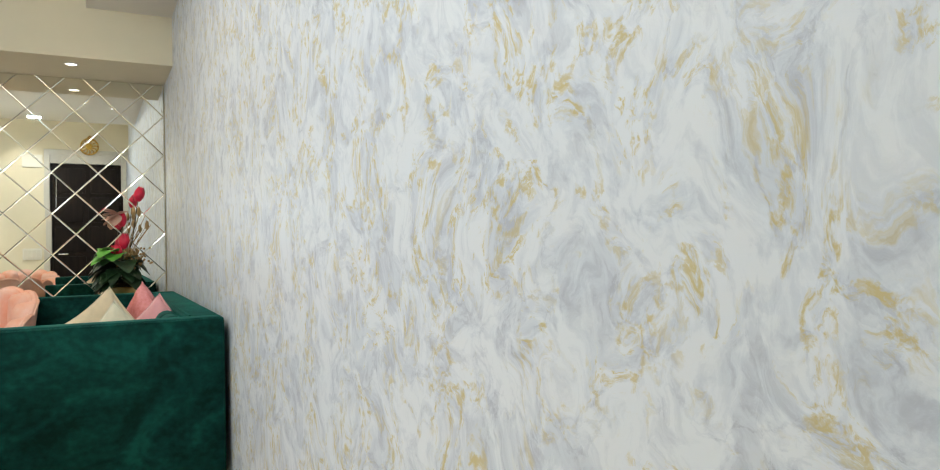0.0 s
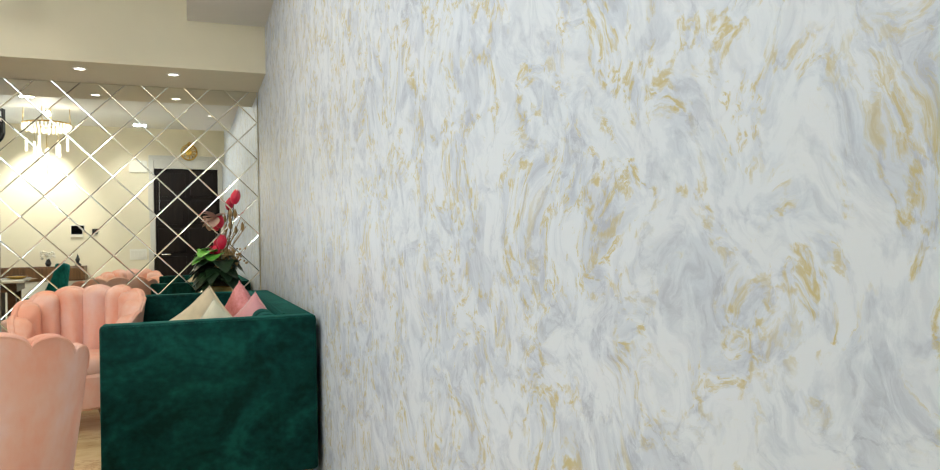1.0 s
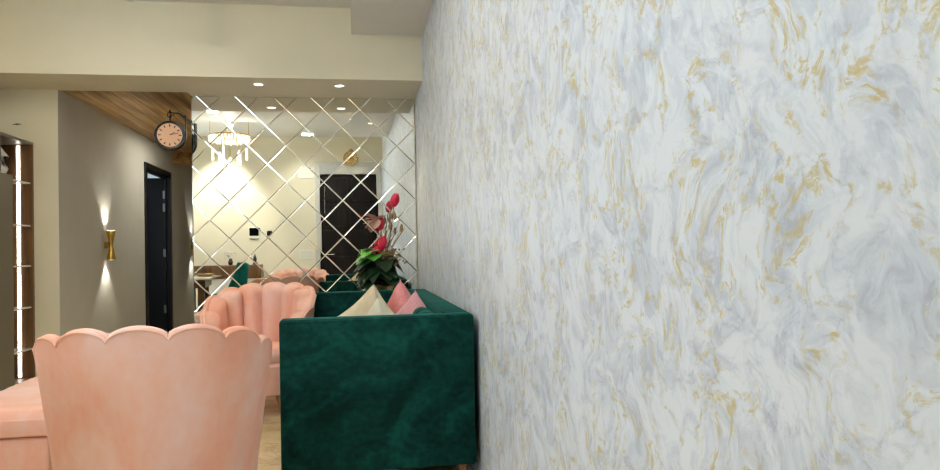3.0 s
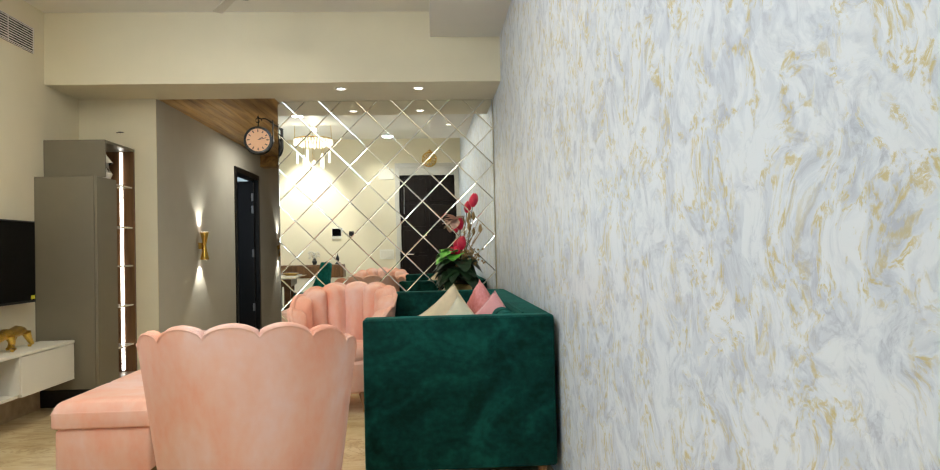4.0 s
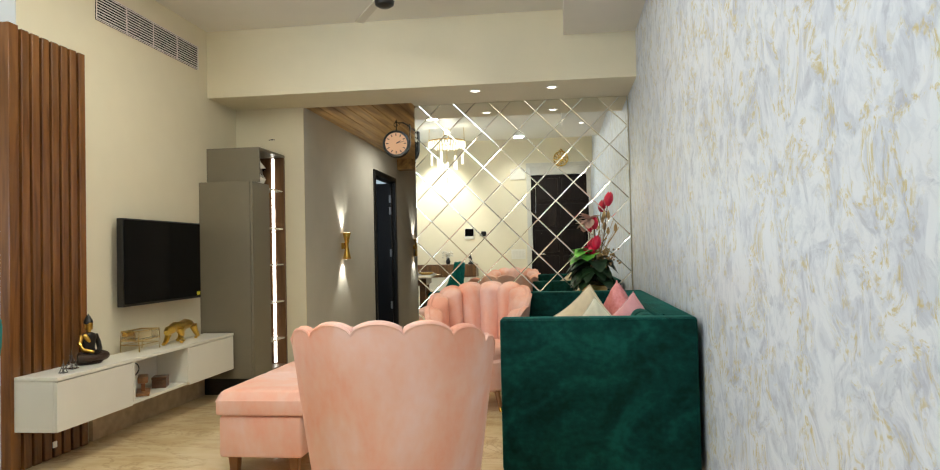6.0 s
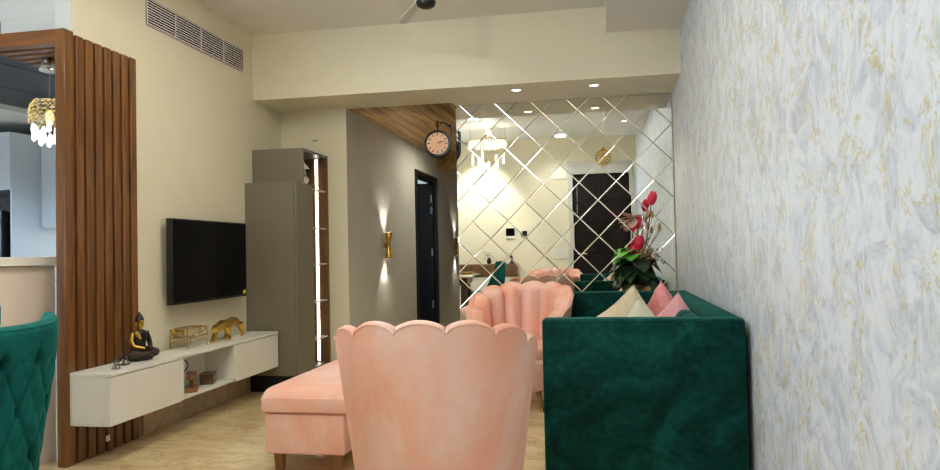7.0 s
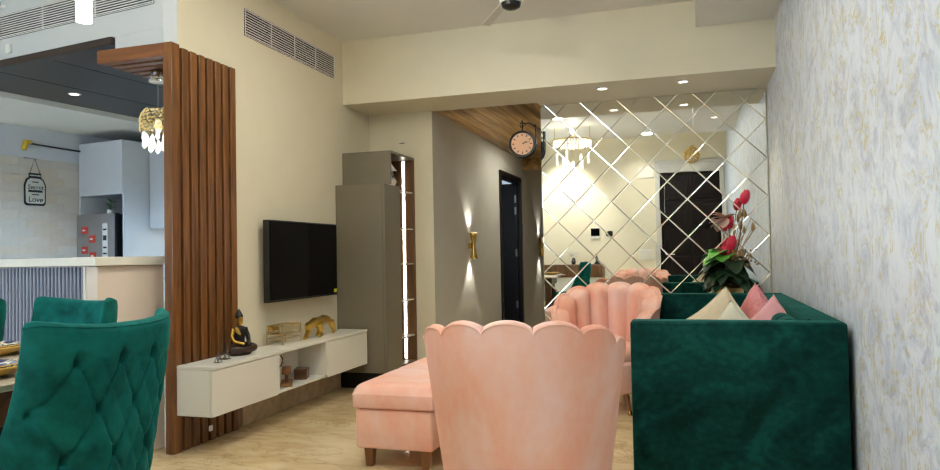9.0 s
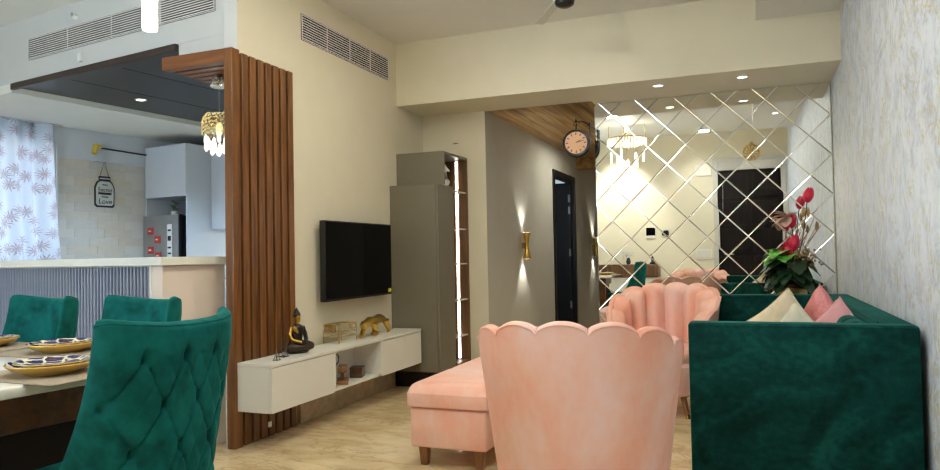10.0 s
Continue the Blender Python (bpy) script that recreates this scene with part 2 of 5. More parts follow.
teak = wood_material("teak_slats", (0.235, 0.092, 0.022), (0.10, 0.036, 0.008), "Z", 0.26)
teak_flat = wood_material("teak_canopy", (0.24, 0.085, 0.021), (0.105, 0.032, 0.009), "X", 0.35)
walnut = wood_material("walnut_veneer", (0.20, 0.10, 0.04), (0.09, 0.04, 0.015), "Z", 0.4)
rustic = wood_material("rustic_ceiling_boards", (0.58, 0.36, 0.12), (0.22, 0.11, 0.032), "Y", 0.45, 0.55)
leg_wood = wood_material("brown_leg_wood", (0.33, 0.15, 0.05), (0.20, 0.08, 0.025), "Z", 0.35)
table_wood = wood_material("dark_table_wood", (0.16, 0.07, 0.03), (0.07, 0.03, 0.012), "X", 0.35)
green = velvet_material("emerald_velvet", (0.0026, 0.042, 0.035), (0.006, 0.075, 0.062), (0.0012, 0.021, 0.017), 0.36, 3.0, 1.25, 1.8)
teal = velvet_material("teal_velvet", (0.0035, 0.100, 0.087), (0.006, 0.134, 0.117), (0.0017, 0.056, 0.048), 0.30, 5.0, 1.0)
pink = velvet_material("blush_velvet", (0.87, 0.515, 0.405), (0.885, 0.60, 0.54), (0.865, 0.42, 0.305), 0.5, 2.4, 0.7, 1.4)
black = material("black_lacquer", (0.006, 0.006, 0.007), 0.3, grain=0.2, scale=6)
screen = material("dark_screen_glass", (0.002, 0.002, 0.0025), 0.1)
screen.node_tree.nodes["Principled BSDF"].inputs["Specular IOR Level"].default_value = 0.12
wenge = wood_material("dark_brown_fascia", (0.045, 0.026, 0.020), (0.022, 0.012, 0.010), "X", 0.4)
soffit_black = material("black_ceiling_laminate", (0.018, 0.018, 0.022), 0.35, grain=0.2, scale=4)
gold = material("polished_gold", (0.80, 0.52, 0.12), 0.22, 1.0, grain=0.1, scale=20)
brass = material("antique_brass", (0.60, 0.42, 0.16), 0.3, 1.0, grain=0.2, scale=20)
chrome = material("chrome", (0.75, 0.75, 0.76), 0.15, 1.0)
steel = material("brushed_steel", (0.42, 0.43, 0.45), 0.32, 0.9, grain=0.1, scale=30)
silver_mirror = material("silvered_mirror", (0.86, 0.87, 0.83), 0.01, 1.0)
bevel_glass = material("polished_mirror_bevel", (0.74, 0.73, 0.66), 0.14, 1.0)
grille_white = material("white_grille_paint", (0.80, 0.79, 0.74), 0.4, grain=0.03)
duct = material("dark_duct", (0.008, 0.008, 0.008), 0.9)
quartz = material("white_quartz", (0.80, 0.77, 0.68), 0.15, grain=0.06, scale=14)
skirting_stone = material("beige_stone_skirting", (0.56, 0.43, 0.28), 0.25, grain=0.35, scale=8)
lamp_glow = glowing("lamp_glow", (1.0, 0.95, 0.85), 5)
# chandelier tubes emit in place of the lamplight they would catch
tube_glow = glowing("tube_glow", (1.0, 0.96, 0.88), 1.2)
led_glow = glowing("led_glow", (1.0, 0.97, 0.88), 6)
dark_door = wood_material("dark_walnut_door", (0.014, 0.008, 0.006), (0.006, 0.003, 0.0025), "Z", 0.5)
dark_door.node_tree.nodes["Principled BSDF"].inputs["Specular IOR Level"].default_value = 0.2


# ---- mesh tools ----
def add_box(bm, lo, hi, bevel=0.0, seg=2, m=None):
    t = bmesh.new()
    bmesh.ops.create_cube(t, size=1)
    size = [b - a for a, b in zip(lo, hi)]
    mid = [(a + b) / 2 for a, b in zip(lo, hi)]
    for v in t.verts:
        v.co = Vector([mid[i] + v.co[i] * size[i] for i in range(3)])
    if bevel:
        bmesh.ops.bevel(t, geom=list(t.edges), offset=bevel, segments=seg, profile=0.5, affect="EDGES")
    if m is not None:
        t.transform(m)
    me = bpy.data.meshes.new("tmp")
    t.to_mesh(me)
    t.free()
    bm.from_mesh(me)
    bpy.data.meshes.remove(me)
    return bm


def box(lo, hi, bevel=0.0, seg=2, m=None):
    return add_box(bmesh.new(), lo, hi, bevel, seg, m)


def lathe(profile, n=24, bm=None, m=None, caps=True):
    """A turned solid from (radius, height) pairs."""
    bm = bm or bmesh.new()
    m = m or Matrix()
    rings = [[bm.verts.new(m @ Vector((r * math.cos(2 * math.pi * i / n), r * math.sin(2 * math.pi * i / n), z))) for i in range(n)] for r, z in profile]
    for a, b in zip(rings, rings[1:]):
        for i in range(n):
            bm.faces.new((a[i], a[(i + 1) % n], b[(i + 1) % n], b[i]))
    if caps:
        bm.faces.new(rings[0][::-1])
        bm.faces.new(rings[-1])
    return bm


def tube(points, radius, n=8, bm=None, closed=False):
    """A round bar along points; radius may be a list."""
    bm = bm or bmesh.new()
    pts = [Vector(p) for p in points]
    rings = []
    for i, p in enumerate(pts):
        a = pts[(i - 1) % len(pts)] if closed or i else p
        b = pts[(i + 1) % len(pts)] if closed or i < len(pts) - 1 else p
        d = (b - a).normalized()
        side = d.cross(Vector((0, 0, 1)))
        if side.length < 0.05:
            side = d.cross(Vector((0, 1, 0)))
        side.normalize()
        up = side.cross(d)
        r = radius[i] if isinstance(radius, (list, tuple)) else radius
        rings.append([bm.verts.new(p + r * (math.cos(2 * math.pi * k / n) * side + math.sin(2 * math.pi * k / n) * up)) for k in range(n)])
    pairs = list(zip(rings, rings[1:])) + ([(rings[-1], rings[0])] if closed else [])
    for a, b in pairs:
        for k in range(n):
            bm.faces.new((a[k], a[(k + 1) % n], b[(k + 1) % n], b[k]))
    if not closed:
        bm.faces.new(rings[0][::-1])
        bm.faces.new(rings[-1])
    return bm


def sheet(fn, nu, nv, bm=None, closed_u=False):
    """A grid of points fn(u, v), u and v from 0 to 1."""
    bm = bm or bmesh.new()
    rows = [[bm.verts.new(fn(i / nu, j / nv)) for i in range(nu if closed_u else nu + 1)] for j in range(nv + 1)]
    for a, b in zip(rows, rows[1:]):
        for i in range(nu):
            k = (i + 1) % len(a)
            bm.faces.new((a[i], a[k], b[k], b[i]))
    return bm


def finish(bm, name, mat, sharp=35):
    bmesh.ops.recalc_face_normals(bm, faces=list(bm.faces))
    me = bpy.data.meshes.new(name)
    bm.to_mesh(me)
    bm.free()
    me.materials.append(mat)
    me.polygons.foreach_set("use_smooth", [True] * len(me.polygons))
    areas = sorted(f.area for f in me.polygons)
    if sharp == 35 and areas[-1] > 60 * areas[len(areas) // 2]:
        sharp = 20      # flat boards with narrow eased edges stay flat
    me.set_sharp_from_angle(angle=radians(sharp))
    return me


def part(name, bm, mat, parent=None, label="", sharp=35):
    """One mesh object under a thing or a part."""
    ob = new(name, finish(bm, name, mat, sharp))
    ob.parent = parent
    if label:
        ob["label"] = label
    return ob


def piece(name, me, parent, m):
    """An object of its own on a shared mesh."""
    ob = new(name, me)
    ob.parent = parent
    ob.matrix_local = m
    return ob


def thing(name, label, category, m=None, group=""):
    ob = tagged(new(name), label, category, group)
    ob.empty_display_size = 0.1
    if m is not None:
        ob.matrix_world = m
    return ob


def setting(name, bm, mat, label, category):
    return tagged(part(name, bm, mat), label, category, kind="structure")


# ---- structure ----
KM = pose(XT, YS, 0, 0, 0, -8)   # kitchen: local -x runs along the opening, +y goes in

setting("floor", box((-6.2, YE - 2.5, -0.1), (XW + 0.2, 13.0, 0.0)), marble, "polished cream marble floor with brown veining", "floor")
setting("wall_east", box((XW, YE - 0.2, 0), (XW + 0.12, YM + 0.3, 3.3)), paper, "white and grey marbled wallpaper with gold flecks", "wall")
bm = add_box(box((XT - 0.1, YS + 0.08, 0), (XT, YC + 0.1, 2.33)), (XT - 0.1, YS, 2.33), (XT, YC + 0.1, ZC + 0.05))
setting("wall_tv", bm, cream, "smooth cream painted television wall", "wall")
setting("wall_north", box((XT - 0.1, YC, 0), (XD, YC + 0.01, ZB)), cream, "narrow cream painted wall beside the corridor", "wall")
bm = add_box(box((XT, YB, ZB), (XM, YC + 0.03, ZC + 0.02)), (XM, YB, ZB), (XW, YM + 0.35, ZC + 0.02))
setting("beam", bm, cream, "deep cream painted ceiling beam", "beam")
setting("wall_mirror", box((XM, YM + 0.012, 0), (XW, YM + 0.3, ZB)), cream, "cream wall carrying the mirror panels", "wall")
setting("ceiling", box((-6.2, 2.1, ZC), (XW, YB + 0.05, ZC + 0.3)), white_ceiling, "plain off-white painted ceiling", "ceiling")
setting("ceiling_dining", box((-6.2, YE - 0.1, 3.15), (XW, 2.1, 3.3)), white_ceiling, "raised off-white ceiling over the dining area", "ceiling")
setting("soffit", box((1.27, 2.1, 2.75), (XW, YB, ZC)), white_ceiling, "dropped off-white soffit along the papered wall", "ceiling")

# entrance wall with the front door's recess and the balcony opening
for lo, hi in (((-1.6, 0), (0.62, 3.2)), ((0.62, 2.70), (XW, 3.2)), ((-6.2, 2.3), (-1.6, 3.2)), ((-6.2, 0), (-4.3, 2.3))):
    setting("wall_entrance", box((lo[0], YE - 0.18, lo[1]), (hi[0], YE, hi[1])), cream, "cream painted entrance wall", "wall")
setting("wall_dining", box((-6.3, YE - 0.1, 0), (-6.2, YS + 1.0, 3.2)), cream, "cream painted dining wall", "wall")

# corridor
setting("wall_corridor", box((XD - 0.1, YC + 0.0105, 0), (XD, 8.60, ZB + 0.06)), taupe_paint, "taupe painted corridor wall", "wall")
setting("wall_corridor", box((XD - 0.1, 9.75, 0), (XD, 12.4, ZB + 0.06)), taupe_paint, "taupe painted corridor wall beyond the door", "wall")
setting("wall_corridor", box((XD - 0.1, 8.60, 2.10), (XD, 9.75, ZB + 0.06)), taupe_paint, "taupe painted wall over the door", "wall")
setting("wall_corridor_end", box((XD - 0.1, 12.4, 0), (XM + 0.2, 12.5, ZB + 0.06)), taupe_paint, "taupe painted corridor end wall", "wall")
setting("wall_corridor_east", box((XM, YM + 0.3, 0), (XM + 0.1, 12.4, ZB + 0.06)), taupe_paint, "taupe painted corridor side wall", "wall")
setting("wall_room_beyond", box((XD - 2.0, 8.0, 0), (XD - 1.9, 10.5, ZB)), taupe_paint, "wall of the dark room beyond the door", "wall")
bm = bmesh.new()
for k in range(8):
    x0 = XD + (XM - XD) * k / 8
    add_box(bm, (x0 + 0.002, YC + 0.032, ZB + 0.004), (x0 + (XM - XD) / 8 - 0.002, 12.4, ZB + 0.03), 0.003, 1)
setting("ceiling_corridor", bm, rustic, "rustic brown timber board corridor ceiling", "ceiling")
setting("ceiling_corridor_drop", box((XD, 9.9, 2.26), (XM, 10.1, ZB)), rustic, "brown timber downstand across the corridor", "ceiling")

door = thing("door", "open black corridor door with black frame", "door", pose(XD, 8.60, 0))
tagged(door, kind="structure")
for lo, hi in (((-0.11, 0, 0), (0.02, 0.07, 2.12)), ((-0.11, 1.08, 0), (0.02, 1.15, 2.12)), ((-0.11, 0.07, 2.05), (0.02, 1.08, 2.12))):
    part("door_frame", box(lo, hi, 0.004), black, door)
leaf = part("door_leaf", box((-0.95, 1.02, 0.01), (-0.03, 1.06, 2.04), 0.003), black, door)
for z in (0.35, 1.05, 1.62, 1.78):
    part("hinge", box((-0.055, 1.008, z), (-0.028, 1.022, z + 0.1)), steel, leaf)

# ---- kitchen shell ----
def kset(name, lo, hi, mat, label, category, bevel=0.0):
    return setting(name, box(lo, hi, bevel, m=KM), mat, label, category)

kset("wall_kitchen_header", (-4.4, 0, 2.475), (-0.03, 0.12, ZC + 0.05), header_daylit, "painted wall over the kitchen opening, daylight tint in its colour", "wall")
kset("wall_kitchen_header", (-0.53, 0.0, 2.338), (-0.03, 0.1, 2.474), header_daylit, "painted wall end over the canopy, daylight tint in its colour", "wall")
# thin added plate carries the daylight tint over the cream wall's end
setting("wall_kitchen_header", box((XT - 0.1, YS - 0.006, 2.338), (XT - 0.001, YS - 0.001, ZC)), header_daylit, "thin facing on the television wall's end, daylight tint in its colour", "wall")
kset("wall_kitchen_side", (-3.6, -0.1, 0), (-3.48, 0.15, 2.45), pale_lacquer, "pale kitchen side wall", "wall")
kset("wall_kitchen_side", (-3.6, 0.15, 0), (-3.48, 0.95, 1.0), pale_lacquer, "pale kitchen wall under the window", "wall")
kset("wall_kitchen_side", (-3.6, 0.15, 2.25), (-3.48, 0.95, 2.45), pale_lacquer, "pale kitchen wall over the window", "wall")
kset("wall_kitchen_side", (-3.6, 0.95, 0), (-3.48, 3.2, 2.45), pale_lacquer, "pale painted kitchen side wall", "wall")
kset("wall_kitchen_back", (-3.47, 2.57, 0), (-0.55, 2.67, 2.449), pale_lacquer, "pale painted kitchen back wall", "wall")
kset("ceiling_kitchen", (-3.6, -0.02, 2.405), (-2.42, 3.2, 2.474), white_ceiling, "lowered white kitchen ceiling", "ceiling")
kset("ceiling_kitchen_black", (-2.42, 0.1, 2.45), (-0.60, 3.1, 2.475), soffit_black, "black laminate kitchen ceiling panel", "ceiling")
kset("trim_black_fascia", (-2.42, -0.03, 2.425), (-0.53, -0.003, 2.472), wenge, "dark fascia along the ceiling panel", "trim", 0.003)
kset("ceiling_kitchen_black", (-2.42, -0.003, 2.45), (-0.53, 0.1, 2.468), soffit_black, "black laminate ceiling edge", "ceiling")

for gx in (-1.85, -1.25):
    kset("trim_black_seam", (gx - 0.004, 0.1, 2.4485), (gx + 0.004, 3.05, 2.4495), duct, "thin seam in the black ceiling panel", "trim")

# ---- mirror of bevelled diamond panes ----
def clip(poly, axis, value, keep_low):
    out = []
    for a, b in zip(poly, poly[1:] + poly[:1]):
        ina, inb = (a[axis] <= value) == keep_low, (b[axis] <= value) == keep_low
        if ina:
            out.append(a)
        if ina != inb:
            f = (value - a[axis]) / (b[axis] - a[axis])
            out.append((a[0] + f * (b[0] - a[0]), a[1] + f * (b[1] - a[1])))
    return out


def inset(poly, d):
    n, out = len(poly), []
    for i in range(n):
        p0, p1, p2 = (Vector(poly[k % n]) for k in (i - 1, i, i + 1))
        d1, d2 = (p1 - p0).normalized(), (p2 - p1).normalized()
        n1, n2 = Vector((-d1.y, d1.x)), Vector((-d2.y, d2.x))
        s = n1 + n2
        out.append(p1 + s * (d / max(0.2, 1 + n1.dot(n2))))
    return out


def mirror_panes():
    wall_mirror = tagged(new("mirror"), "large silver diamond-patterned mirror covering the wall", "mirror")
    wall_mirror.location = (0, YM, 0)
    D, x_left, x_right, z_top = 0.312, XM, XW - 0.009, ZB - 0.003
    for i in range(-4, 12):
        for j in range(-8, 9):
            if (i + j) % 2 == 0:
                continue
            cx, cz = 0.2415 + i * D / 2, 1.204 + j * D / 2
            poly = [(cx, cz - D / 2), (cx + D / 2, cz), (cx, cz + D / 2), (cx - D / 2, cz)]
            for axis, value, low in ((0, x_left, False), (0, x_right, True), (1, 0.12, False), (1, z_top, True)):
                poly = clip(poly, axis, value, low) if poly else poly
            if len(poly) < 3:
                continue
            clean = [p for k, p in enumerate(poly) if (Vector(p) - Vector(poly[k - 1])).length > 0.004]
            area = abs(sum(a[0] * b[1] - a[1] * b[0] for a, b in zip(clean, clean[1:] + clean[:1]))) / 2
            if len(clean) < 3 or area < 0.002:
                continue
            inner = inset(clean, 0.0058)
            bm = bmesh.new()
            depth = -0.0010 + 0.00025 * math.sin(i * 5.3 + j * 3.7)
            tilt = 0.0012 * math.sin(i * 2.1 + j * 1.3)
            back = [bm.verts.new((p[0], 0.008, p[1])) for p in clean]
            edge = [bm.verts.new((p[0], 0.0, p[1])) for p in clean]
            face = [bm.verts.new((p[0], depth + tilt * (p[0] - cx), p[1])) for p in inner]
            n = len(clean)
            bm.faces.new(face)
            bm.faces.new(back[::-1])
            for k in range(n):
                bm.faces.new((edge[k], edge[(k + 1) % n], face[(k + 1) % n], face[k]))
                bm.faces.new((back[k], back[(k + 1) % n], edge[(k + 1) % n], edge[k]))
            pane = part("pane", bm, silver_mirror, wall_mirror, sharp=1)
            pane.data.materials.append(bevel_glass)
            for k in range(n):
                pane.data.polygons[2 + 2 * k].material_index = 1


mirror_panes()

# ---- sofa ----
def tufted(width, height, nu, nv, rows, cols, depth, m, mat_edge=0.0):
    """A padded panel with buttoned dimples; x across, z up, -y outward."""
    def fn(u, v):
        x, z = (u - 0.5) * width, v * height
        d = 0.0
        a, b = u * cols, v * rows
        s1, s2 = a + b, a - b
        c1, c2 = abs(s1 - round(s1)), abs(s2 - round(s2))
        crease = min(c1, c2)
        pad = min(1.0, crease * 4) ** 0.6
        dot = math.hypot(c1, c2)
        dimple = max(0.0, 1 - dot * 4.5) ** 1.5
        edge = min(1.0, min(u, 1 - u, v, 1 - v) * 12) ** 0.5
        d = depth * (0.55 + 0.45 * pad - 0.9 * dimple) * edge
        return m @ Vector((x, -d, z))
    return sheet(fn, nu, nv)


def sofa():
    L, Dp, H = 2.13, 0.865, 0.785
    s = thing("sofa", "emerald green velvet three-seat box sofa against the papered wall", "sofa", pose(0.925, 3.42, 0))
    for y0 in (0, L - 0.11):
        arm = part("arm", box((0, y0, 0.10), (Dp, y0 + 0.11, H), 0.016, 3), green, s)
        part("piping", tube([(0.012, y0 + 0.006, H - 0.03), (0.015, y0 + 0.004, H - 0.012), (Dp - 0.02, y0 + 0.004, H - 0.010)], 0.005, 6), green, arm)
    back = part("backrest", box((Dp - 0.15, 0.11, 0.10), (Dp, L - 0.11, H), 0.016, 3), green, s)
    part("back_padding", tufted(L - 0.24, 0.36, 84, 24, 3, 9, 0.05, pose(Dp - 0.145, L / 2, 0.41, 0, 0, -90)), green, back, sharp=80)
    roll = [(Dp - 0.185, 0.118 + (L - 0.236) * i / 120, H - 0.058) for i in range(121)]
    part("back_roll", tube(roll, [0.052 - 0.012 * max(0.0, 1 - abs((i % 12) - 6) / 1.5) for i in range(121)], 16), green, back, "rolled and pleated top edge", sharp=85)
    part("piping", tube([(Dp - 0.128, 0.115, H + 0.001), (Dp - 0.128, L - 0.115, H + 0.001)], 0.004, 6), green, back)
    part("base", box((0.01, 0.112, 0.10), (Dp - 0.15, L - 0.112, 0.27), 0.012, 2), green, s)
    for k in range(3):
        w = (L - 0.224) / 3
        part("seat_cushion", box((0.0, 0.114 + k * w, 0.27), (Dp - 0.19, 0.11 + (k + 1) * w - 0.002, 0.43), 0.035, 4), green, s)
    for x in (0.06, Dp - 0.06):
        for y in (0.06, L - 0.06):
            part("leg", lathe([(0.014, 0), (0.024, 0.10)], 12, m=pose(x, y, 0)), leg_wood, s)
    return s


sofa()

